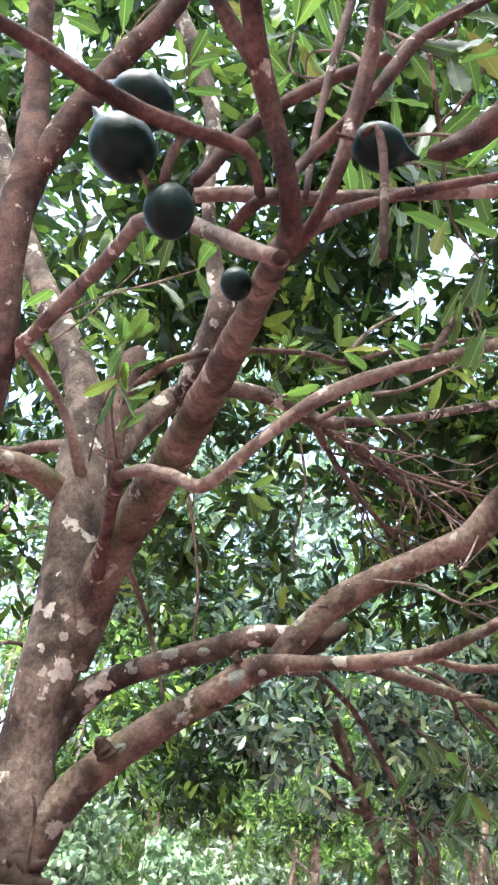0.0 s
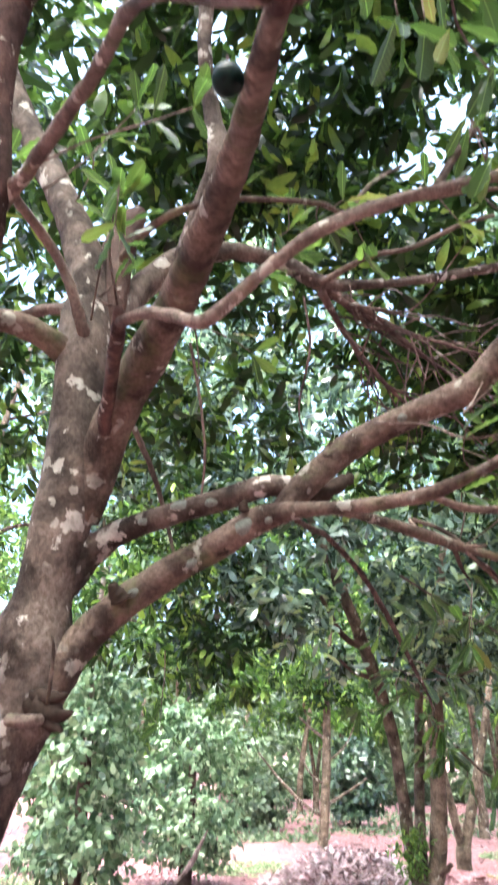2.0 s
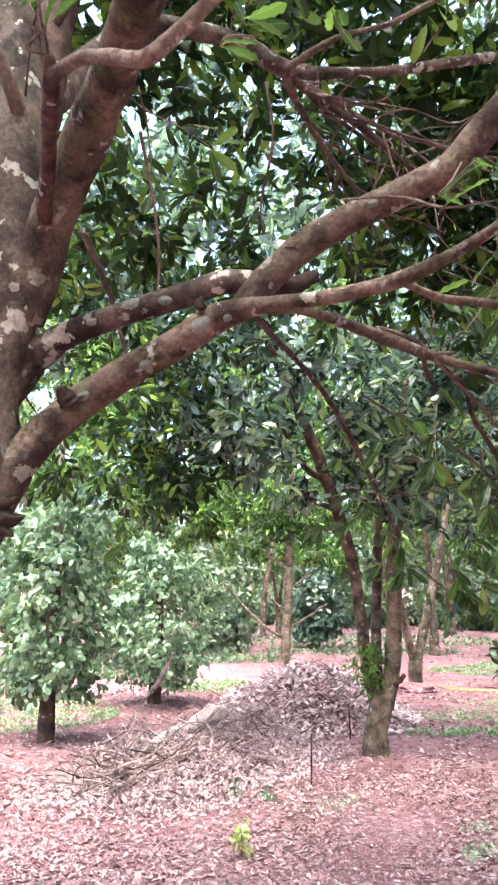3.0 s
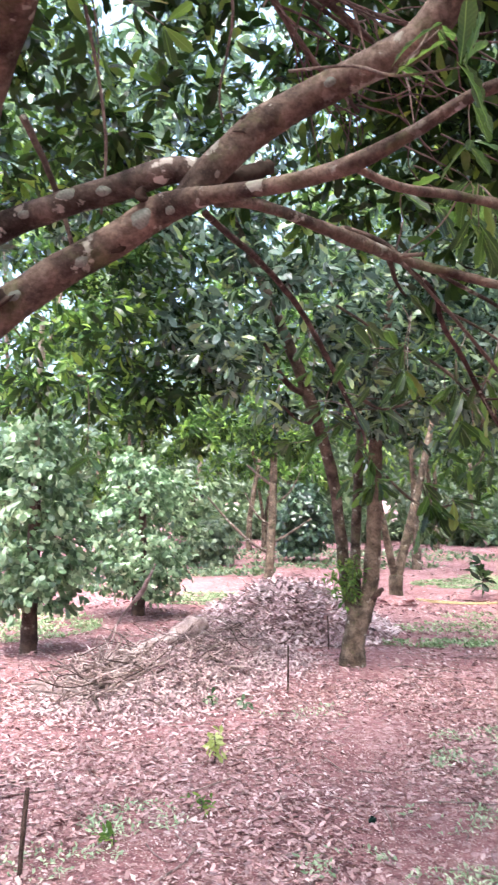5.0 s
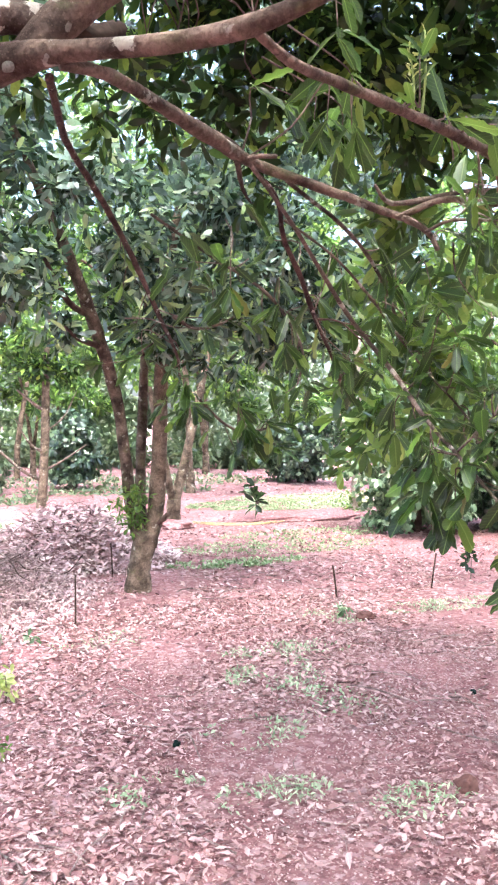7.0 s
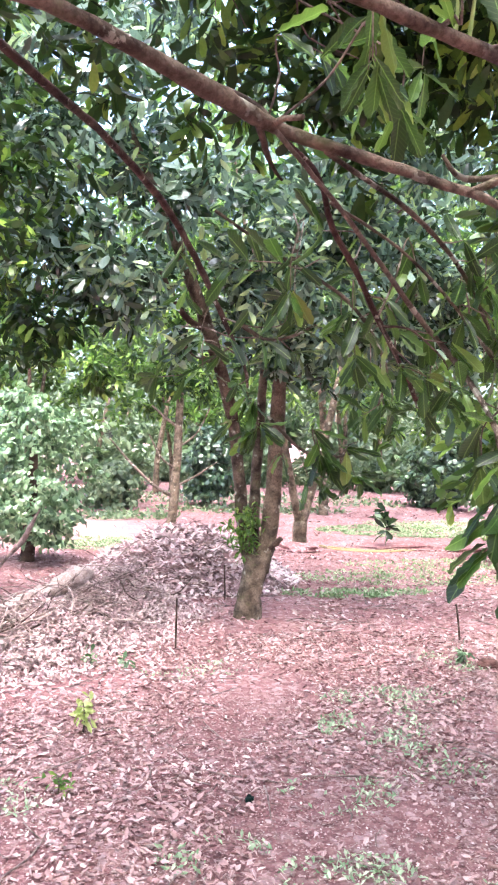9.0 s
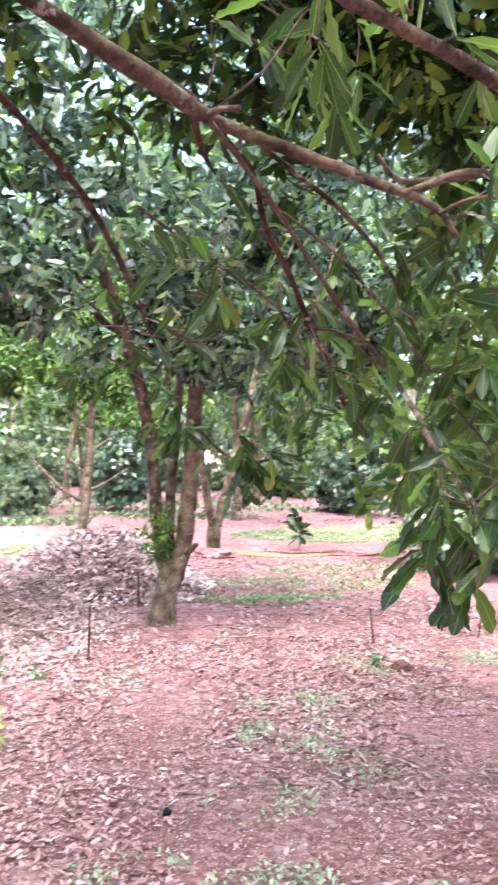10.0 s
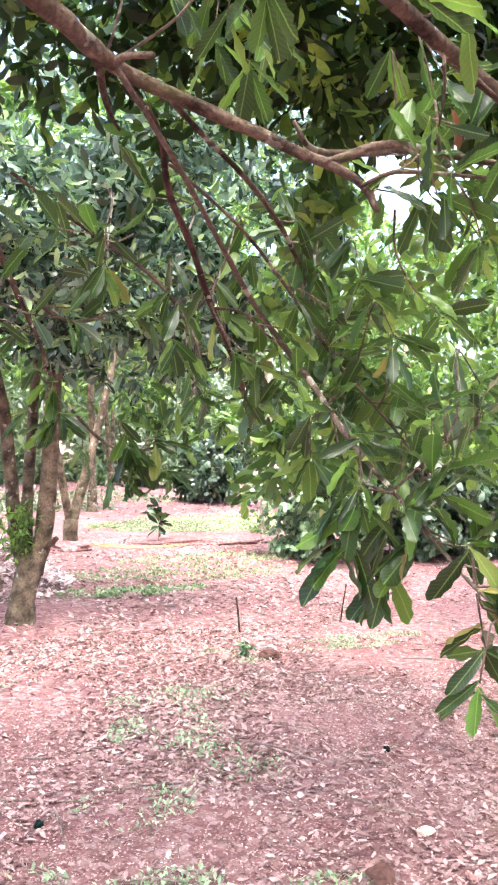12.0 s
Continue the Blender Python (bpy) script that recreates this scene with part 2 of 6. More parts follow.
def soil_material():
    m, n, l, b = material("red_soil", 0.95, 0.06)
    broad, mid, fine = noise_node(n, l, 0.45, 4), noise_node(n, l, 5, 6, 0.7), noise_node(n, l, 60, 5, 0.75)
    r = ramp(n, [(0.3, (0.185, 0.083, 0.086)), (0.55, (0.28, 0.133, 0.137)), (0.75, (0.36, 0.192, 0.196))])
    l.new(mid.outputs["Fac"], r.inputs["Fac"])
    tone = ramp(n, [(0.35, (0.62, 0.6, 0.6)), (0.65, (1.12, 1.12, 1.12))])
    l.new(broad.outputs["Fac"], tone.inputs["Fac"])
    grit = ramp(n, [(0.35, (0.55, 0.52, 0.5)), (0.65, (1.3, 1.3, 1.3))])
    l.new(fine.outputs["Fac"], grit.inputs["Fac"])
    c = mix(n, l, mix(n, l, r.outputs["Color"], tone.outputs["Color"], 0.9, "MULTIPLY"), grit.outputs["Color"], 0.8, "MULTIPLY")
    scrap = n.new("ShaderNodeTexVoronoi")
    scrap.inputs["Scale"].default_value, scrap.inputs["Randomness"].default_value = 30, 1.0
    wob = noise_node(n, l, 55, 3)
    l.new(mix(n, l, n.new("ShaderNodeTexCoord").outputs["Object"], wob.outputs["Color"], 0.03, "ADD"), scrap.inputs["Vector"])
    pick = n.new("ShaderNodeSeparateColor")
    l.new(scrap.outputs["Color"], pick.inputs[0])
    tint = ramp(n, [(0.0, (0.17, 0.082, 0.086)), (0.4, (0.3, 0.158, 0.164)), (0.75, (0.39, 0.233, 0.24)), (1.0, (0.58, 0.42, 0.425))])
    l.new(pick.outputs["Red"], tint.inputs["Fac"])
    crumb = n.new("ShaderNodeTexVoronoi")
    crumb.inputs["Scale"].default_value = 95
    l.new(n.new("ShaderNodeTexCoord").outputs["Object"], crumb.inputs["Vector"])
    grain = n.new("ShaderNodeSeparateColor")
    l.new(crumb.outputs["Color"], grain.inputs[0])
    shade = ramp(n, [(0.0, (0.55, 0.53, 0.53)), (0.6, (1.0, 1.0, 1.0)), (1.0, (1.5, 1.55, 1.55))])
    l.new(grain.outputs["Red"], shade.inputs["Fac"])
    c = mix(n, l, c, shade.outputs["Color"], 0.85, "MULTIPLY")
    patchy = noise_node(n, l, 1.3, 4, 0.6)
    cover = ramp(n, [(0.36, (0.15, 0.15, 0.15)), (0.58, (0.6, 0.6, 0.6))])
    l.new(patchy.outputs["Fac"], cover.inputs["Fac"])
    c = mix(n, l, c, tint.outputs["Color"], cover.outputs["Color"])
    l.new(c, b.inputs["Base Color"])
    lumps = n.new("ShaderNodeMath")
    lumps.operation = "ADD"
    l.new(fine.outputs["Fac"], lumps.inputs[0])
    l.new(pick.outputs["Green"], lumps.inputs[1])
    bumped(n, l, b, lumps.outputs[0], 0.7, 0.012)
    return m


def plain(name, colour, rough=0.6, spec=0.5, grain=80, vary=0.25):
    m, n, l, b = material(name, rough, spec)
    t = noise_node(n, l, grain, 4)
    r = ramp(n, [(0.3, tuple(v * (1 - vary) for v in colour)), (0.7, tuple(min(1, v * (1 + vary)) for v in colour))])
    l.new(t.outputs["Fac"], r.inputs["Fac"])
    l.new(r.outputs["Color"], b.inputs["Base Color"])
    bumped(n, l, b, t.outputs["Fac"], 0.2, 0.002)
    return m


soil = soil_material()
heap_core = plain("leaf_mould", (0.23, 0.148, 0.147), 0.95, 0.1, 25, 0.45)
husk = plain("green_husk", (0.003, 0.0095, 0.0075), 0.34, 0.08, 120, 0.4)
cut_wood = plain("cut_wood", (0.035, 0.025, 0.02), 0.95, 0.05)
hose_yellow = plain("hose_yellow", (0.42, 0.31, 0.14), 0.6)
lichen_grey = plain("lichen_spot", (0.13, 0.14, 0.12), 0.95, 0.05, 220, 0.3)
shoot_green = plain("shoot_green", (0.2, 0.26, 0.08), 0.6, 0.3)
pale_stone = plain("pale_stone", (0.55, 0.45, 0.38), 0.9, 0.2, 40)
clay = plain("red_clod", (0.12, 0.06, 0.052), 0.95, 0.1, 40)


# ---- mesh helpers ----
def part(name, mesh, mat, parent=None, label=""):
    ob = new(name, mesh)
    if mat is not None and not mesh.materials:
        mesh.materials.append(mat)
    ob.parent = parent
    return tagged(ob, label) if label else ob


def mesh_from(name, verts, faces, smooth=True):
    me = bpy.data.meshes.new(name)
    me.from_pydata([tuple(v) for v in verts], [], faces)
    if smooth:
        me.polygons.foreach_set("use_smooth", [True] * len(me.polygons))
    me.update()
    return me


def anchor(name, at, label, category, group="", kind=""):
    ob = new(name)
    ob.location = at
    ob.empty_display_size = 0.1
    return tagged(ob, label, category, group, kind)


def under(ob, thing):
    """Puts a mesh made in world places under a thing."""
    ob.parent = thing
    ob.matrix_parent_inverse = Matrix.Translation(thing.location).inverted()
    return ob


def smooth_path(pts, step):
    """A smooth curve through (x, y, z, radius) points."""
    p = np.array(pts, float)
    p = np.vstack([2 * p[0] - p[1], p, 2 * p[-1] - p[-2]])
    out = []
    for i in range(1, len(p) - 2):
        a, b, c, d = p[i - 1:i + 3]
        k = max(2, int(np.linalg.norm(c[:3] - b[:3]) / step))
        for j in range(k):
            t = j / k
            out.append(0.5 * (2 * b + (c - a) * t + (2 * a - 5 * b + 4 * c - d) * t * t + (3 * b - a - 3 * c + d) * t ** 3))
    out.append(p[-2])
    out = np.array(out)
    out[:, 3] = np.maximum(out[:, 3], 0.0006)
    return out


def tube(pts, sides=10, step=0.03, rough=0.07, seed=0, wander=0.0):
    """A limb along (x, y, z, radius) points: lumpy, with closed ends."""
    c = smooth_path(pts, step)
    if wander:
        for i in range(1, len(c) - 1):
            v = noise.noise_vector(Vector((i * 0.23 + seed, seed * 3.1, 0.3)))
            c[i, :3] += np.array(v) * wander
    tan = np.gradient(c[:, :3], axis=0)
    tan /= np.linalg.norm(tan, axis=1)[:, None] + 1e-9
    up = np.array([0.31, -0.2, 0.93]) if abs(tan[0][2]) < 0.85 else np.array([0.9, 0.3, 0.1])
    verts, faces = [], []
    u = up
    for i, (q, d) in enumerate(zip(c, tan)):
        u = u - d * (u @ d)
        u /= np.linalg.norm(u)
        w = np.cross(d, u)
        for s in range(sides):
            a = 2 * math.pi * s / sides
            o = u * math.cos(a) + w * math.sin(a)
            k = noise.noise(Vector(tuple(q[:3] * (0.35 / (q[3] + 0.012)) + o * 0.9 + seed)))
            verts.append(q[:3] + o * q[3] * (1 + rough * 2.2 * k))
    n = len(c)
    for i in range(n - 1):
        for s in range(sides):
            t = (s + 1) % sides
            faces.append((i * sides + s, i * sides + t, (i + 1) * sides + t, (i + 1) * sides + s))
    for ring, q, d, flip in ((0, c[0], -tan[0], True), (n - 1, c[-1], tan[-1], False)):
        verts.append(q[:3] + d * q[3] * 0.35)
        for s in range(sides):
            t = (s + 1) % sides
            f = (ring * sides + s, ring * sides + t, len(verts) - 1)
            faces.append(f[::-1] if flip else f)
    return verts, faces


def joined(pieces):
    verts, faces = [], []
    for v, f in pieces:
        o = len(verts)
        verts.extend(v)
        faces.extend(tuple(i + o for i in q) for q in f)
    return verts, faces


FAR_LEAF = (np.array([(0, 0, 0), (-0.5, 0.52, 0.05), (0, 0.5, 0), (0.5, 0.52, 0.06), (0, 1, -0.07)]), [(0, 2, 1), (0, 3, 2), (1, 2, 4), (2, 3, 4)])
THIN_LEAF = (np.array([(0, 0, 0), (-0.5, 0.52, 0.05), (0, 1, -0.07), (0.5, 0.52, 0.06)]), [(0, 2, 1), (0, 3, 2)])
SHRED = (np.array([(0, 0, 0), (-0.42, 0.12, 0.02), (-0.2, 0.62, 0.0), (0.05, 1, 0.04), (0.5, 0.78, 0.0), (0.22, 0.3, 0.05)]), [(0, 5, 1), (1, 5, 2), (2, 5, 4), (2, 4, 3)])
CURLED = (np.array([(0, 0, 0.05), (-0.45, 0.4, 0.16), (0, 0.45, 0.0), (0.45, 0.5, 0.18), (0.05, 1, 0.08)]), [(0, 2, 1), (0, 3, 2), (1, 2, 4), (2, 3, 4)])
CHIP = (np.array([(0, 0, 0), (-0.5, 0.28, 0.03), (-0.34, 0.8, 0.05), (0.12, 1, -0.02), (0.5, 0.5, 0.04)]), [(0, 4, 1), (1, 4, 2), (2, 4, 3)])
OBLONG = (np.array([(0, 0, 0), (-0.3, 0.22, 0.03), (0.3, 0.22, 0.03), (-0.5, 0.6, 0.02), (0.5, 0.6, 0.045), (-0.36, 0.88, -0.06), (0.36, 0.88, -0.045), (0, 1, -0.1)]),
          [(0, 2, 1), (1, 2, 4), (1, 4, 3), (3, 4, 6), (3, 6, 5), (5, 6, 7)])
MID_LEAF = (np.array([(0, 0, 0), (-0.34, 0.3, 0.04), (0, 0.3, 0.015), (0.34, 0.3, 0.05), (-0.5, 0.7, 0.02), (0, 0.7, -0.02), (0.5, 0.7, 0.045), (0, 1, -0.08)]),
            [(0, 2, 1), (0, 3, 2), (1, 2, 5), (1, 5, 4), (2, 3, 6), (2, 6, 5), (4, 5, 7), (5, 6, 7)])


def unit(v):
    return v / (np.linalg.norm(v, axis=-1, keepdims=True) + 1e-9)


def leaf_cloud(name, pos, way, nor, length, width, template=FAR_LEAF):
    """One mesh of many leaves. way: along each leaf, nor: its upper side; length and width in metres."""
    tv, tf = template
    way = unit(way)
    side = unit(np.cross(way, nor))
    nor = np.cross(side, way)
    L, W = length[:, None, None], width[:, None, None]
    v = pos[:, None, :] + side[:, None, :] * tv[None, :, 0:1] * W + way[:, None, :] * tv[None, :, 1:2] * L + nor[:, None, :] * tv[None, :, 2:3] * L
    k, m = len(pos), len(tv)
    f = (np.array(tf)[None] + (np.arange(k) * m)[:, None, None]).reshape(-1, 3)
    me = bpy.data.meshes.new(name)
    me.vertices.add(k * m)
    me.vertices.foreach_set("co", v.reshape(-1).astype(np.float32))
    me.loops.add(f.size)
    me.loops.foreach_set("vertex_index", f.reshape(-1).astype(np.int32))
    me.polygons.add(len(f))
    me.polygons.foreach_set("loop_start", np.arange(0, f.size, 3, dtype=np.int32))
    me.polygons.foreach_set("loop_total", np.full(len(f), 3, np.int32))
    me.update(calc_edges=True)
    return me


def sprays(rng, centres, outward, per=12, reach=0.22, leaf=(0.10, 0.16), slim=0.34, droop=0.18, facing=0.3):
    """Leaves in whorls on short twigs: one twig at each centre."""
    k = len(centres)
    tw = unit(outward + rng.normal(0, 0.5, (k, 3)) + np.array([0, 0, -0.15]))
    idx = np.repeat(np.arange(k), per)
    node = rng.integers(0, 3, k * per) / 2.0
    d = tw[idx]
    rnd = unit(rng.normal(0, 1, (k * per, 3)))
    away = unit(rnd - d * (rnd * d).sum(1, keepdims=True))
    way = unit(away + d * (0.25 + 0.8 * node[:, None]) + np.array([0, 0, -1.0]) * droop * rng.uniform(0.2, 1.3, (k * per, 1)))
    pos = centres[idx] + d * (node[:, None] - 0.4) * reach + rng.normal(0, 0.015, (k * per, 3))
    nor = unit(np.array([0, 0, 1.0 - 0.75 * facing]) + rng.normal(0, 0.75, (k * per, 3)) + d * facing)
    length = rng.uniform(*leaf, k * per)
    return pos, way, nor, length, length * slim * rng.uniform(0.8, 1.2, k * per)


def blob_points(rng, blobs, hollow=0.35, gap=0.12, gap_scale=0.9, clump=9, loose=0.14):
    """Points in ellipsoids (x, y, z, rx, ry, rz, count), in clumps, denser to the outside, with gaps; and the way outward."""
    P, O = [], []
    for x, y, z, rx, ry, rz, count in blobs:
        count = int(count)
        bunch = rng.integers(0, max(1, count // clump), count)
        d = unit(rng.normal(0, 1, (count // clump + 1, 3)))[bunch]
        r = ((hollow + (1 - hollow) * rng.random(count // clump + 1)) ** 0.6)[bunch]
        p = d * r[:, None] * np.array([rx, ry, rz]) + rng.normal(0, 1, (count, 3)) * np.array([1, 1, 0.75]) * loose * (rx + 1.2) / 2.6 + np.array([x, y, z])
        d = unit(d + rng.normal(0, 0.6, d.shape))
        keep = np.array([noise.noise(Vector(tuple(q * gap_scale + 7.3))) + 0.5 * noise.noise(Vector(tuple(q * gap_scale * 2.7))) > gap - 0.35 for q in p])
        # the opening between the crowns towards the right
        s = p - np.array([0.3, 1.15, 1.7])
        w = unit(np.array([9.0, 11.0, 4.6]))
        keep &= np.linalg.norm(s - (s @ w)[:, None] * w, axis=1) > 0.04 + 0.055 * np.linalg.norm(s, axis=1)
        P.append(p[keep])
        O.append(d[keep])
    return np.vstack(P), np.vstack(O)


# ---- ground ----
def ground_z(x, y):
    """Gentle swell of the orchard floor; flat under the camera's way."""
    far = min(1.0, max(0.0, (math.hypot(x - 1, y - 4) - 9) / 12))
    return 0.03 * noise.noise(Vector((x * 0.45, y * 0.45, 0.2))) + 0.25 * far * noise.noise(Vector((x * 0.08, y * 0.08, 3.1))) + 0.008 * noise.noise(Vector((x * 2.3, y * 2.3, 1.7)))


def build_ground():
    xs = np.unique(np.concatenate([np.linspace(-400, -40, 13), np.linspace(-40, -6, 35), np.linspace(-6, 10, 161), np.linspace(10, 44, 35), np.linspace(44, 400, 13)]))
    ys = np.unique(np.concatenate([np.linspace(-400, -30, 13), np.linspace(-30, 1, 32), np.linspace(1, 16, 151), np.linspace(16, 60, 45), np.linspace(60, 400, 13)]))
    verts = [(x, y, ground_z(x, y)) for y in ys for x in xs]
    w = len(xs)
    faces = [(j * w + i, j * w + i + 1, (j + 1) * w + i + 1, (j + 1) * w + i) for j in range(len(ys) - 1) for i in range(w - 1)]
    return part("ground", mesh_from("ground", verts, faces), soil)


ground = tagged(build_ground(), "red clay orchard floor strewn with dry leaves", "ground", kind="structure")


def floor_points(rng, count, x0, x1, y0, y1, sparse=0.0, scale=0.7):
    p = np.column_stack([rng.uniform(x0, x1, count), rng.uniform(y0, y1, count), np.zeros(count)])
    keep = np.array([noise.noise(Vector((a * scale, b * scale, 5.0))) + rng.normal(0, 0.22) > sparse for a, b, _ in p])
    p = p[keep]
    p[:, 2] = [ground_z(a, b) for a, b, _ in p]
    return p


def flat_ways(rng, k, tilt=0.25):
    a = rng.uniform(0, 2 * math.pi, k)
    return np.column_stack([np.cos(a), np.sin(a), rng.normal(0.05, tilt, k)]), unit(np.array([0, 0, 1.0]) + rng.normal(0, tilt, (k, 3)))


def scatter_litter():
    rng = np.random.default_rng(11)
    P = np.vstack([floor_points(rng, 112000, -1.8, 5.4, 2.9, 8.0, -0.2, 1.0), floor_points(rng, 56000, -4, 9, 8.0, 15.0, -0.3), floor_points(rng, 24000, -8, 22, 15, 34, -0.4), floor_points(rng, 9000, -6, -1.8, -3, 9, -0.4), floor_points(rng, 9000, -1.6, 7, -4, 2.9, -0.4), floor_points(rng, 9000, 5.4, 9, 0, 8, -0.4)])
    # trodden bare soil on the open side
    track = np.abs((P[:, 0] - 3.3) - 0.95 * (P[:, 1] - 5.0))
    bare = 0.55 * np.clip(1.35 - track / 0.75, 0, 1) * (P[:, 1] > 3.6) * (P[:, 1] < 9.3)
    bare = np.maximum(bare, 0.4 * np.clip((P[:, 1] - 9.6) / 1.2, 0, 1) * (P[:, 1] < 18))
    P = P[rng.random(len(P)) > bare]
    way, nor = flat_ways(rng, len(P), 0.33)
    L = 0.011 + 0.043 * rng.random(len(P)) ** 2.0 * np.where(P[:, 1] > 15, 2.1, np.where(P[:, 1] > 8, 1.5, 1.0))
    P[:, 2] += 0.008 + 0.006 * rng.random(len(P))
    wide = L * rng.uniform(0.3, 0.72, len(P))
    for k, shape in enumerate((CHIP, SHRED, CURLED)):
        m = np.arange(len(P)) % 3 == k
        ob = part("fallen_leaves", leaf_cloud("fallen_leaves", P[m], way[m], nor[m], L[m] * (1.0, 0.8, 1.25)[k], wide[m] * (1.0, 1.5, 1.0)[k], shape), leaf_litter)
        tagged(ob, "dry pinkish brown fallen leaves scattered over red soil", "leaf litter", kind="stuff")
    Q = floor_points(rng, 62000, -0.6, 4.4, 3.0, 6.4, -0.3, 1.6)
    way, nor = flat_ways(rng, len(Q), 0.3)
    L = rng.uniform(0.007, 0.02, len(Q))
    Q[:, 2] += 0.006
    ob = part("leaf_crumbs", leaf_cloud("leaf_crumbs", Q, way, nor, L, L * rng.uniform(0.4, 0.9, len(Q)), THIN_LEAF), leaf_litter)
    tagged(ob, "crumbled bits of dry leaf on red soil", "leaf litter", kind="stuff")
    # short twigs among the leaves
    pieces = []
    for i, p in enumerate(floor_points(rng, 760, -2, 6, 2.8, 11, -0.3)):
        a, l = rng.uniform(0, 6.28), rng.uniform(0.08, 0.5)
        d = np.array([math.cos(a), math.sin(a), 0]) * l
        r = rng.uniform(0.002, 0.006)
        z = np.array([0, 0, 0.015])
        bend = rng.normal(0, 0.1 * l, 3) * np.array([1, 1, 0.3])
        pieces.append(tube([(*(p + z - d / 2), r), (*(p + z + bend), r * 0.9), (*(p + z + d / 2), r * 0.5)], 5, 0.08, 0.1, i))
    ob = part("fallen_twigs", mesh_from("fallen_twigs", *joined(pieces)), dead_wood)
    tagged(ob, "broken dry twigs lying among fallen leaves", "twigs", kind="stuff")


scatter_litter()

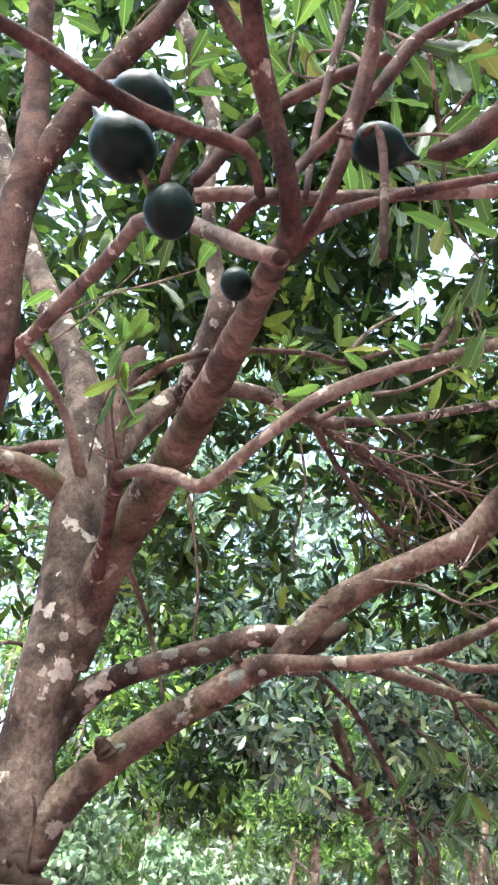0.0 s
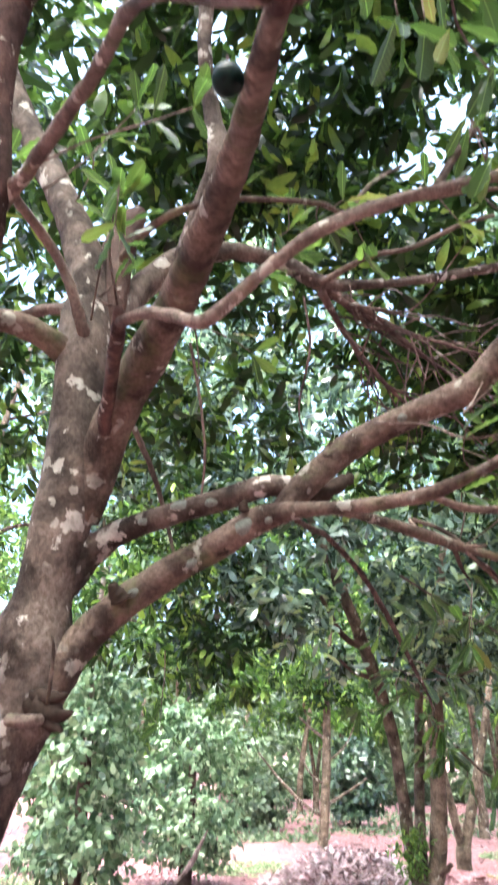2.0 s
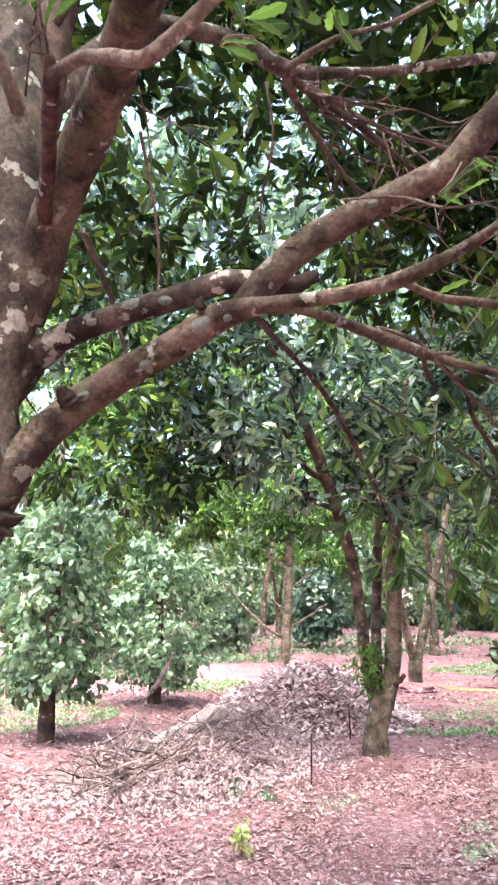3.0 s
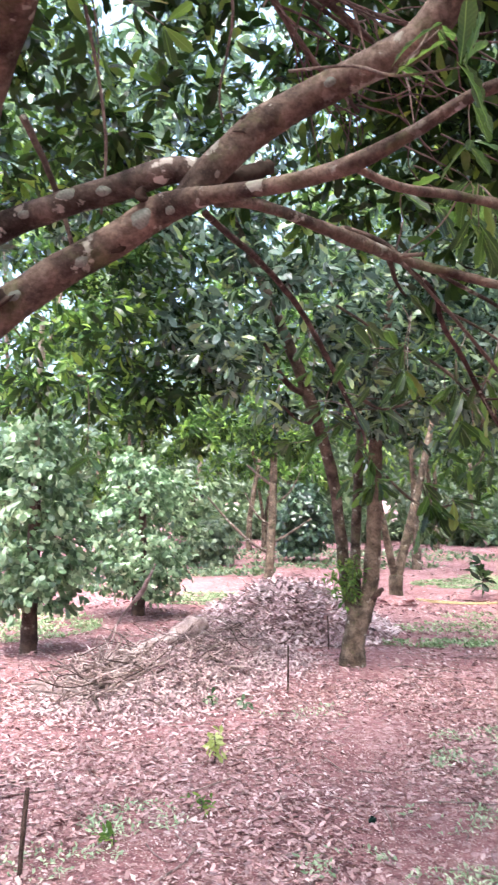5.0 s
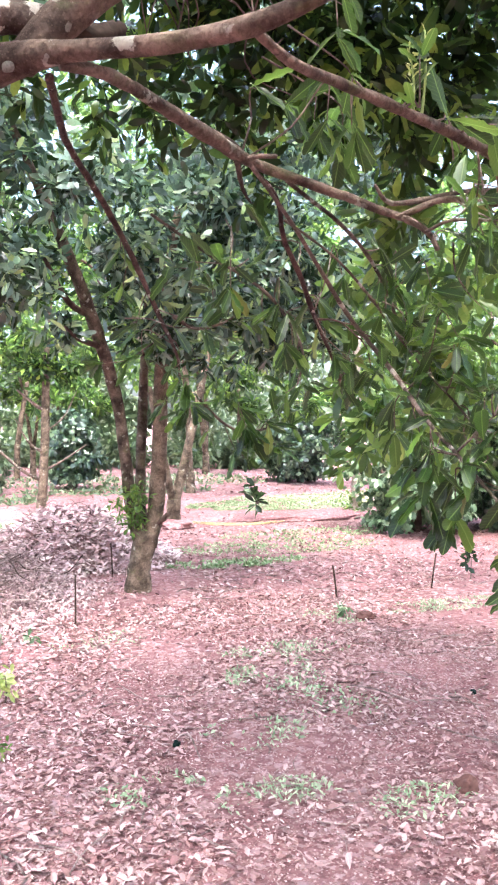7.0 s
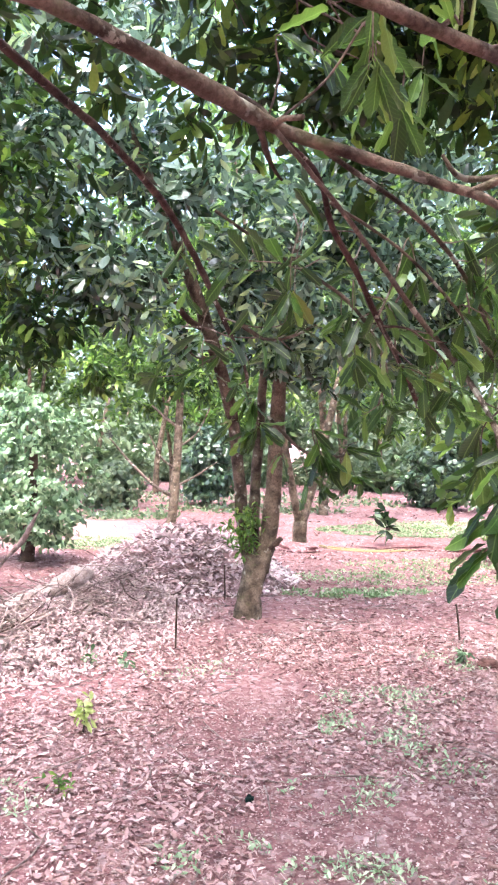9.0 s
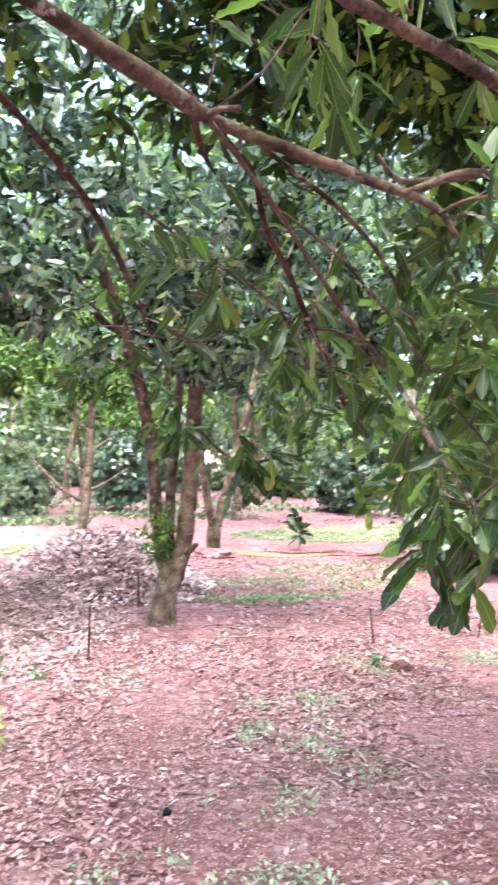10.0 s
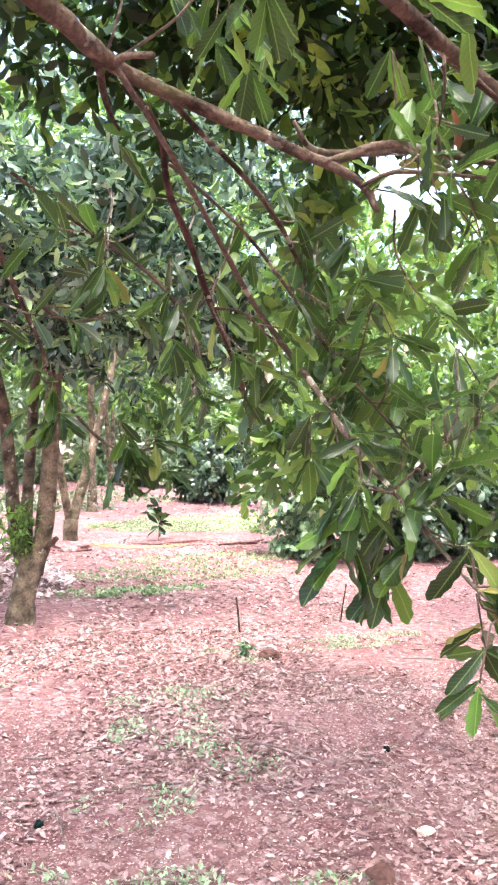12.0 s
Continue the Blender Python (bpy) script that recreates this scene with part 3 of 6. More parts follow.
# ---- the near macadamia tree: trunk, limbs and twigs as (x, y, z, radius) ----
BOUGHS = {
    'trunk': [(-0.571, 2.17, 1.564, 0.1057), (-0.508, 2.17, 1.737, 0.1004), (-0.454, 2.17, 1.865, 0.0969), (-0.439, 2.17, 2.011, 0.0932), (-0.425, 2.17, 2.102, 0.0745), (-0.404, 2.17, 2.273, 0.0762), (-0.386, 2.18, 2.446, 0.0753), (-0.387, 2.2, 2.654, 0.0763), (-0.397, 2.22, 2.83, 0.0764), (-0.406, 2.25, 2.971, 0.0629)],
    'stem_a': [(-0.395, 2.22, 2.848, 0.0607), (-0.403, 2.24, 2.984, 0.0595), (-0.433, 2.28, 3.16, 0.0572), (-0.508, 2.33, 3.354, 0.051), (-0.584, 2.38, 3.518, 0.0494), (-0.711, 2.45, 3.781, 0.0445), (-0.866, 2.5, 4.167, 0.0434), (-1.024, 2.55, 4.64, 0.0375)],
    'stem_left': [(-0.423, 2.2, 2.785, 0.0438), (-0.491, 2.15, 2.817, 0.0355), (-0.552, 2.1, 2.828, 0.0318), (-0.615, 2.05, 2.815, 0.0296), (-0.729, 1.95, 2.792, 0.0239), (-0.867, 1.8, 2.778, 0.0157)],
    'stem_thin': [(-0.383, 2.16, 2.821, 0.0202), (-0.413, 2.1, 2.91, 0.0155), (-0.454, 2.06, 3, 0.0139), (-0.505, 2, 3.058, 0.0138), (-0.534, 1.9, 3.059, 0.0132), (-0.514, 1.7, 2.977, 0.0106)],
    'stem_side': [(-0.412, 2.3, 2.977, 0.0236), (-0.527, 2.36, 3.022, 0.0191), (-0.658, 2.42, 3.02, 0.0177), (-0.825, 2.5, 3.069, 0.0146)],
    'stump': [(-0.359, 2.3, 2.888, 0.0498), (-0.354, 2.32, 3.05, 0.0586), (-0.343, 2.36, 3.236, 0.0506), (-0.314, 2.4, 3.372, 0.0413), (-0.292, 2.42, 3.428, 0.0229)],
    'stem_right': [(-0.357, 2.3, 2.943, 0.0503), (-0.285, 2.45, 3.145, 0.0477), (-0.188, 2.52, 3.296, 0.0443), (-0.077, 2.58, 3.391, 0.04), (0.066, 2.65, 3.44, 0.0309), (0.217, 2.7, 3.433, 0.0293), (0.346, 2.72, 3.375, 0.0293), (0.532, 2.8, 3.427, 0.0195), (0.797, 2.95, 3.556, 0.0184), (1.2, 3.1, 3.737, 0.0197), (1.608, 3.3, 3.932, 0.0159)],
    'stem_up': [(-0.131, 2.5, 3.304, 0.0499), (-0.089, 2.4, 3.369, 0.0508), (-0.053, 2.35, 3.474, 0.0509), (-0.033, 2.3, 3.555, 0.0452), (-0.07, 2.3, 3.744, 0.0291), (-0.105, 2.25, 3.977, 0.0238), (-0.107, 2.22, 4.338, 0.0291), (-0.199, 2.2, 4.675, 0.0347), (-0.298, 2.2, 4.968, 0.0362), (-0.38, 2.2, 5.408, 0.036)],
    'twig_a': [(-0.296, 2.1, 3.041, 0.0111), (-0.238, 2, 3.053, 0.0123), (-0.146, 1.9, 3.06, 0.0118), (-0.03, 1.82, 3.048, 0.01), (0.073, 1.85, 3.08, 0.0088), (0.227, 1.9, 3.113, 0.0091), (0.322, 2, 3.161, 0.0095), (0.495, 2.1, 3.281, 0.0085), (0.761, 2.2, 3.414, 0.009), (1.055, 2.3, 3.536, 0.0076)],
    'limb_c': [(-0.357, 2.18, 2.319, 0.0507), (-0.333, 2.17, 2.417, 0.0545), (-0.312, 2.15, 2.486, 0.0549), (-0.286, 2.1, 2.546, 0.0516), (-0.225, 2, 2.634, 0.0533), (-0.128, 1.75, 2.69, 0.0458), (-0.068, 1.5, 2.685, 0.037), (-0.015, 1.2, 2.636, 0.0278), (0.007, 0.95, 2.541, 0.0202), (0.015, 0.75, 2.443, 0.0149), (0.019, 0.62, 2.37, 0.0109)],
    'red_main': [(0.016, 0.6, 2.337, 0.0104), (0.007, 0.52, 2.321, 0.0075), (-0.007, 0.5, 2.368, 0.0084), (-0.022, 0.47, 2.396, 0.009), (-0.031, 0.44, 2.421, 0.008), (-0.039, 0.42, 2.453, 0.008)],
    'red_fork': [(-0.021, 0.47, 2.39, 0.0074), (-0.042, 0.46, 2.417, 0.007), (-0.058, 0.45, 2.439, 0.0066), (-0.072, 0.44, 2.467, 0.0062)],
    'red_right': [(0.02, 0.6, 2.334, 0.0061), (0.033, 0.56, 2.336, 0.0058), (0.048, 0.54, 2.369, 0.0063), (0.061, 0.53, 2.423, 0.0069), (0.072, 0.52, 2.48, 0.0075), (0.078, 0.5, 2.525, 0.0071), (0.084, 0.49, 2.58, 0.0068)],
    'red_cross': [(0.009, 0.6, 2.406, 0.0044), (0.026, 0.62, 2.452, 0.0057), (0.047, 0.62, 2.482, 0.0064), (0.081, 0.6, 2.514, 0.0069), (0.116, 0.6, 2.574, 0.0072), (0.141, 0.6, 2.619, 0.0068), (0.179, 0.6, 2.659, 0.0052), (0.23, 0.6, 2.703, 0.0048)],
    'red_thin': [(0.033, 0.63, 2.424, 0.0031), (0.046, 0.65, 2.536, 0.0045), (0.064, 0.65, 2.64, 0.0048), (0.086, 0.65, 2.746, 0.0051), (0.1, 0.65, 2.842, 0.0053)],
    'back_bar': [(-0.081, 0.85, 2.649, 0.0086), (-0.037, 0.85, 2.724, 0.0104), (0.028, 0.85, 2.807, 0.0093), (0.107, 0.85, 2.874, 0.0095), (0.19, 0.85, 2.933, 0.0098), (0.281, 0.85, 3.028, 0.0102), (0.378, 0.85, 3.124, 0.0106)],
    'fruit_branch': [(-0.014, 0.53, 2.326, 0.0043), (-0.019, 0.5, 2.32, 0.004), (-0.03, 0.49, 2.33, 0.0048), (-0.062, 0.48, 2.33, 0.0055), (-0.1, 0.46, 2.324, 0.0065), (-0.128, 0.44, 2.321, 0.0066), (-0.158, 0.42, 2.324, 0.0057), (-0.19, 0.4, 2.326, 0.0048), (-0.223, 0.39, 2.336, 0.0044)],
    'fruit_spur': [(-0.072, 0.48, 2.33, 0.0035), (-0.079, 0.48, 2.303, 0.0035), (-0.082, 0.48, 2.28, 0.0038)],
    'spur_mid': [(-0.035, 0.62, 2.365, 0.0059), (-0.02, 0.6, 2.376, 0.0058), (-0.005, 0.57, 2.364, 0.0055), (0.004, 0.55, 2.347, 0.0053)],
    'bar_low': [(-0.074, 0.75, 2.533, 0.0081), (-0.028, 0.74, 2.529, 0.0086), (0.032, 0.72, 2.51, 0.0084), (0.111, 0.75, 2.549, 0.0082), (0.199, 0.78, 2.595, 0.008), (0.293, 0.8, 2.628, 0.0083), (0.389, 0.82, 2.661, 0.0079)],
    'bar_right': [(0.027, 0.62, 2.368, 0.0079), (0.06, 0.64, 2.413, 0.0073), (0.102, 0.66, 2.454, 0.0055), (0.166, 0.68, 2.499, 0.0052), (0.25, 0.7, 2.546, 0.0048), (0.314, 0.7, 2.572, 0.0043)],
    'cut_stub': [(-0.47, 1.5, 2.758, 0.017), (-0.39, 1.4, 2.777, 0.0151), (-0.249, 1.1, 2.674, 0.0113), (-0.184, 0.95, 2.619, 0.01), (-0.138, 0.8, 2.532, 0.0091), (-0.095, 0.7, 2.452, 0.0079), (-0.052, 0.62, 2.366, 0.0074), (-0.024, 0.57, 2.309, 0.0071), (0.001, 0.53, 2.266, 0.0065)],
    'left_stem': [(-0.695, 2.1, 2.257, 0.0798), (-0.588, 1.75, 2.484, 0.0537), (-0.494, 1.52, 2.625, 0.0375), (-0.461, 1.45, 2.792, 0.0312), (-0.472, 1.42, 2.936, 0.0319), (-0.473, 1.4, 3.069, 0.0363), (-0.458, 1.38, 3.194, 0.0396), (-0.474, 1.36, 3.395, 0.03), (-0.487, 1.3, 3.619, 0.0283), (-0.512, 1.3, 3.827, 0.027)],
    'left_fork': [(-0.453, 1.38, 3.162, 0.0309), (-0.392, 1.36, 3.298, 0.0306), (-0.302, 1.34, 3.484, 0.028), (-0.201, 1.32, 3.648, 0.0263), (-0.144, 1.3, 3.774, 0.0242)],
    'droop_right': [(0.357, 0.75, 2.797, 0.0187), (0.312, 0.78, 2.754, 0.0173), (0.271, 0.8, 2.716, 0.0173), (0.232, 0.8, 2.688, 0.0142), (0.21, 0.8, 2.682, 0.0064)],
    'hang_twig': [(0.045, 0.44, 2.295, 0.0025), (0.054, 0.44, 2.304, 0.0026), (0.058, 0.44, 2.287, 0.0029), (0.058, 0.44, 2.253, 0.0028), (0.056, 0.44, 2.22, 0.0027), (0.055, 0.44, 2.196, 0.0023)],
    'elbow_rise': [(-0.296, 2.05, 2.514, 0.0167), (-0.285, 1.98, 2.541, 0.0177), (-0.261, 1.85, 2.585, 0.0168), (-0.234, 1.68, 2.582, 0.0155), (-0.221, 1.6, 2.591, 0.0138), (-0.224, 1.58, 2.606, 0.008)],
    'elbow': [(-0.22, 1.6, 2.582, 0.0126), (-0.157, 1.5, 2.551, 0.0119), (-0.098, 1.42, 2.502, 0.0122), (-0.051, 1.35, 2.455, 0.0125), (-0.019, 1.34, 2.476, 0.0125), (0.036, 1.32, 2.524, 0.0116), (0.101, 1.3, 2.579, 0.0127), (0.18, 1.3, 2.636, 0.0129), (0.283, 1.3, 2.686, 0.0122), (0.396, 1.32, 2.739, 0.0125), (0.499, 1.35, 2.794, 0.0119), (0.626, 1.4, 2.866, 0.0114)],
    'elbow_spur': [(0.355, 1.32, 2.729, 0.0083), (0.412, 1.35, 2.836, 0.0077), (0.45, 1.36, 2.902, 0.009)],
    'limb_a': [(-0.407, 2.18, 2.104, 0.0455), (-0.364, 2.2, 2.207, 0.0526), (-0.296, 2.2, 2.264, 0.0365), (-0.215, 2.18, 2.306, 0.031), (-0.105, 2.15, 2.34, 0.0281), (0.019, 2.12, 2.374, 0.028), (0.127, 2.08, 2.398, 0.0278), (0.195, 2.06, 2.383, 0.0302)],
    'limb_a_up': [(0.141, 2.06, 2.312, 0.0297), (0.193, 2.05, 2.374, 0.0355), (0.247, 2.04, 2.429, 0.0358), (0.302, 2.03, 2.479, 0.0347), (0.41, 2, 2.541, 0.0335), (0.512, 1.95, 2.581, 0.0331), (0.597, 1.9, 2.611, 0.0354), (0.66, 1.85, 2.683, 0.0353), (0.76, 1.8, 2.779, 0.0326), (0.923, 1.75, 2.889, 0.0301), (1.164, 1.7, 3.023, 0.0278)],
    'limb_b': [(-0.431, 2.17, 1.832, 0.0548), (-0.384, 2.15, 1.912, 0.0529), (-0.323, 2.15, 2.007, 0.0439), (-0.231, 2.15, 2.103, 0.0398), (-0.106, 2.13, 2.188, 0.0376), (0.011, 2.12, 2.258, 0.0368), (0.116, 2.08, 2.315, 0.034), (0.188, 2, 2.315, 0.0197), (0.277, 1.9, 2.297, 0.0163), (0.361, 1.82, 2.29, 0.0157), (0.428, 1.73, 2.284, 0.0161), (0.523, 1.65, 2.317, 0.0112), (0.594, 1.6, 2.353, 0.011), (0.677, 1.56, 2.369, 0.0109), (0.78, 1.54, 2.373, 0.011), (0.907, 1.52, 2.357, 0.0103), (1.083, 1.5, 2.343, 0.0089)],
    'y_branch': [(0.439, 1.74, 2.281, 0.0069), (0.541, 1.82, 2.283, 0.0093), (0.703, 1.94, 2.316, 0.0103), (0.868, 2.02, 2.325, 0.0112), (1.047, 2.09, 2.323, 0.012), (1.203, 2.14, 2.307, 0.0126), (1.382, 2.17, 2.262, 0.0118), (1.613, 2.2, 2.171, 0.0097)],
    'spray_branch': [(0.217, 2.1, 2.338, 0.01), (0.289, 2.15, 2.359, 0.0136), (0.372, 2.22, 2.37, 0.0155), (0.503, 2.35, 2.377, 0.0181), (0.629, 2.45, 2.373, 0.0207), (0.762, 2.56, 2.369, 0.0174), (0.865, 2.56, 2.345, 0.0152), (0.972, 2.54, 2.315, 0.0145), (1.109, 2.5, 2.267, 0.0128), (1.174, 2.46, 2.236, 0.0108), (1.22, 2.44, 2.204, 0.0089), (1.237, 2.42, 2.156, 0.0079)],
    'spray_fork': [(1.142, 2.47, 2.243, 0.0075), (1.186, 2.46, 2.261, 0.0097), (1.237, 2.44, 2.285, 0.0097), (1.288, 2.42, 2.291, 0.0098), (1.37, 2.4, 2.286, 0.0088), (1.472, 2.35, 2.269, 0.0077), (1.569, 2.3, 2.253, 0.0066)],
    'spray_thin': [(1.206, 2.43, 2.201, 0.0043), (1.261, 2.4, 2.23, 0.0053), (1.355, 2.35, 2.228, 0.0043), (1.424, 2.3, 2.219, 0.0042), (1.515, 2.25, 2.209, 0.0032)],
    'spray_behind': [(1.131, 2.56, 2.35, 0.0045), (1.191, 2.58, 2.312, 0.008), (1.36, 2.65, 2.357, 0.01), (1.525, 2.7, 2.409, 0.0093), (1.753, 2.8, 2.465, 0.0088)],
    'spray_upper': [(0.504, 2.55, 2.455, 0.0064), (0.605, 2.6, 2.465, 0.0078), (0.685, 2.6, 2.443, 0.009), (0.736, 2.58, 2.408, 0.009), (0.756, 2.56, 2.375, 0.008)],
    'spur_a': [(0.751, 2.56, 2.369, 0.008), (0.761, 2.5, 2.363, 0.0067), (0.79, 2.45, 2.352, 0.0056)],
    'dead_twig': [(0.704, 2.55, 2.329, 0.0097), (0.762, 2.6, 2.31, 0.0051), (0.794, 2.62, 2.281, 0.0031)],
    'grey_twig': [(0.759, 2.54, 2.353, 0.0055), (0.85, 2.6, 2.298, 0.0052), (0.965, 2.7, 2.24, 0.0057), (1.134, 2.85, 2.142, 0.0064), (1.266, 2.95, 2.053, 0.0069), (1.368, 2.98, 1.966, 0.0081), (1.391, 2.85, 1.846, 0.0077), (1.354, 2.65, 1.724, 0.0069), (1.333, 2.46, 1.619, 0.0056), (1.342, 2.35, 1.537, 0.0046), (1.349, 2.25, 1.468, 0.0037), (1.381, 2.2, 1.426, 0.003)],
    'grey_side': [(1.334, 2.47, 1.624, 0.0032), (1.355, 2.42, 1.672, 0.0031), (1.371, 2.36, 1.723, 0.0023), (1.385, 2.3, 1.75, 0.0022)],
    'red_twig': [(0.775, 2.55, 2.346, 0.0049), (0.881, 2.65, 2.31, 0.0061), (0.949, 2.75, 2.227, 0.0074), (1.049, 2.85, 2.143, 0.008), (1.142, 2.95, 2.053, 0.0076), (1.258, 3.05, 1.934, 0.0061), (1.321, 3.1, 1.853, 0.0063)],
    'red_twig_side': [(1.155, 2.96, 2.035, 0.0038), (1.235, 2.95, 2.029, 0.0029), (1.3, 2.92, 1.969, 0.0029)],
    'twig_b': [(0.871, 2.56, 2.331, 0.0077), (0.977, 2.65, 2.319, 0.0067), (1.119, 2.75, 2.293, 0.0074), (1.265, 2.85, 2.24, 0.007), (1.393, 2.95, 2.167, 0.0065), (1.513, 3.05, 2.061, 0.0058)],
    'twig_c': [(0.927, 2.7, 2.267, 0.0043), (1.078, 2.8, 2.237, 0.0047), (1.191, 2.85, 2.189, 0.0049), (1.323, 2.9, 2.101, 0.0052), (1.418, 2.9, 1.992, 0.0053), (1.455, 2.8, 1.875, 0.0041), (1.501, 2.7, 1.767, 0.004), (1.504, 2.62, 1.703, 0.0038)],
    'drop_twig': [(0.195, 2.1, 2.314, 0.0078), (0.326, 2.75, 2.456, 0.0096), (0.432, 3.2, 2.545, 0.011), (0.651, 3.7, 2.513, 0.0122), (0.792, 3.85, 2.357, 0.0116), (0.92, 3.9, 2.13, 0.0089), (0.988, 3.9, 1.989, 0.006), (1.002, 3.9, 1.886, 0.0045)],
    'drop_side': [(0.829, 3.72, 2.511, 0.006), (1.057, 3.7, 2.369, 0.0062), (1.281, 3.68, 2.242, 0.0064), (1.393, 3.65, 2.103, 0.0065), (1.435, 3.62, 1.974, 0.0052), (1.399, 3.6, 1.86, 0.0038)],
    'drop_side_b': [(0.972, 3.9, 2.146, 0.0075), (1.068, 3.9, 2.1, 0.0076), (1.16, 3.88, 2.116, 0.0058), (1.242, 3.86, 2.16, 0.0039)],
    'drop_side_c': [(1.092, 3.95, 1.817, 0.0058), (1.216, 3.95, 1.704, 0.0059), (1.311, 3.92, 1.667, 0.006), (1.43, 3.9, 1.69, 0.004)],
    'tangle_a': [(0.314, 2.72, 3.385, 0.023), (0.435, 2.75, 3.315, 0.0146), (0.612, 2.8, 3.235, 0.0126), (0.789, 2.85, 3.132, 0.0084), (0.969, 2.9, 3.05, 0.0063)],
    'tangle_b': [(0.346, 2.72, 3.34, 0.0166), (0.442, 2.8, 3.223, 0.0105), (0.574, 2.85, 3.072, 0.0083), (0.727, 2.9, 2.946, 0.0062)],
    'tangle_c': [(0.437, 2.76, 3.344, 0.0105), (0.629, 2.7, 3.188, 0.0081), (0.87, 2.7, 3.116, 0.006), (1.031, 2.7, 3.083, 0.006)],
    'hang_dead': [(-0.278, 2.6, 2.736, 0.0108), (-0.214, 2.65, 2.607, 0.0089), (-0.168, 2.7, 2.479, 0.0071), (-0.13, 2.7, 2.342, 0.0052)],
    'vine_a': [(-0.109, 2.5, 2.998, 0.0055), (-0.067, 2.52, 2.795, 0.0044), (-0.046, 2.5, 2.608, 0.0043), (-0.055, 2.5, 2.438, 0.0033)],
    'vine_b': [(0.269, 2.6, 3.246, 0.0049), (0.29, 2.6, 3.052, 0.0048), (0.26, 2.65, 2.865, 0.0038), (0.27, 2.65, 2.768, 0.0037)],
    'broken_stub': [(0.215, 2.07, 2.36, 0.026), (0.262, 2.1, 2.39, 0.022), (0.31, 2.15, 2.432, 0.019), (0.345, 2.19, 2.462, 0.014)],
    'sprig': [(-0.358, 2, 1.862, 0.0046), (-0.352, 1.98, 1.919, 0.0046), (-0.352, 1.97, 1.982, 0.0035), (-0.361, 1.97, 2.006, 0.0024)],
    'cut_low': [(-0.447, 2.05, 1.827, 0.0147), (-0.4, 2.01, 1.825, 0.0135), (-0.365, 1.98, 1.828, 0.011)],
    'broken_a': [(-0.42, 2.12, 1.875, 0.034), (-0.37, 2.07, 1.85, 0.026), (-0.33, 2.04, 1.84, 0.015), (-0.305, 2.025, 1.845, 0.004)],
    'broken_b': [(-0.41, 2.1, 1.86, 0.026), (-0.36, 2.06, 1.825, 0.018), (-0.325, 2.03, 1.805, 0.003)],
    'broken_c': [(-0.4, 2.1, 1.88, 0.022), (-0.35, 2.05, 1.875, 0.014), (-0.32, 2.03, 1.885, 0.003)],
    'side_a': [(0.379, 2.75, 3.404, 0.0113), (0.463, 2.8, 3.317, 0.0096), (0.609, 2.85, 3.241, 0.0078), (0.8, 2.9, 3.163, 0.0059)],
    'side_b': [(0.343, 2.7, 3.364, 0.0125), (0.493, 2.6, 3.413, 0.0102), (0.632, 2.5, 3.4, 0.0079), (0.783, 2.45, 3.462, 0.0079), (0.888, 2.4, 3.474, 0.0058)],
    'side_c': [(0.322, 2, 3.165, 0.0079), (0.4, 2.05, 3.303, 0.0067), (0.501, 2.1, 3.41, 0.0052)],
}
for child, parent in (("dead_twig", "spray_branch"), ("spray_upper", "spray_branch")):
    first = BOUGHS[child][0]
    root = min(smooth_path(BOUGHS[parent], 0.02), key=lambda q: math.dist(q[:3], first[:3]))
    BOUGHS[child][0] = (*(float(v) for v in root[:3]), first[3])
RED = ("red_main", "red_fork", "red_right", "red_cross", "red_thin", "fruit_branch", "fruit_spur", "spur_mid", "bar_right", "hang_twig", "red_twig", "drop_twig", "red_twig_side", "elbow_rise", "droop_right", "left_stem", "left_fork", "back_bar")
GREY = ("grey_twig", "cut_low", "cut_stub", "stem_thin", "bar_low", "elbow", "grey_side", "stem_side")


def wrinkled_leaf(seed, waves=5, curl=0.1, teeth=0.05):
    """One long leathery leaf, broadest towards its rounded tip, with a wavy toothed edge; one metre long along y."""
    r = random.Random(seed)
    rows = ((0, 0.012), (0.08, 0.022), (0.2, 0.07), (0.32, 0.108), (0.44, 0.134), (0.56, 0.15), (0.67, 0.154), (0.77, 0.152), (0.87, 0.136), (0.95, 0.096), (1, 0.03))
    ph, sway = r.uniform(0, 6), r.uniform(-0.09, 0.09)
    verts, faces = [], []
    for i, (t, w) in enumerate(rows):
        z = -curl * t * t
        inner = 1 if 1 < i < len(rows) - 1 else 0.2
        for k in (-1, 0, 1):
            tooth = 1 + teeth * (1 if (i + (k > 0)) % 2 else -1) + 0.05 * r.uniform(-1, 1)
            verts.append((k * w * tooth + sway * t * t, t, z + (0.04 * abs(k) + 0.026 * k * math.sin(t * waves * 4 + ph)) * inner))
    for i in range(len(rows) - 1):
        for k in range(2):
            a = i * 3 + k
            faces.append((a, a + 1, a + 4, a + 3))
    return mesh_from("leaf", verts, faces)


NEAR_LEAVES = [wrinkled_leaf(s, 4 + s % 3, 0.02 + 0.09 * (s % 4), 0.05 + 0.03 * (s % 3)) for s in range(8)]
for me in NEAR_LEAVES:
    me.materials.append(leaf_near)


def put_leaf(rng, at, way, nor, length, parent):
    way = Vector(way).normalized()
    side = way.cross(Vector(nor)).normalized()
    up = side.cross(way)
    ob = new("leaf", NEAR_LEAVES[int(rng.integers(0, 8))])
    m = Matrix((side, way, up)).transposed().to_4x4()
    m.translation = Vector(at)
    ob.parent = parent
    ob.matrix_world = m @ Matrix.Diagonal((length * rng.uniform(0.72, 1.08), length, length, 1))
    return ob


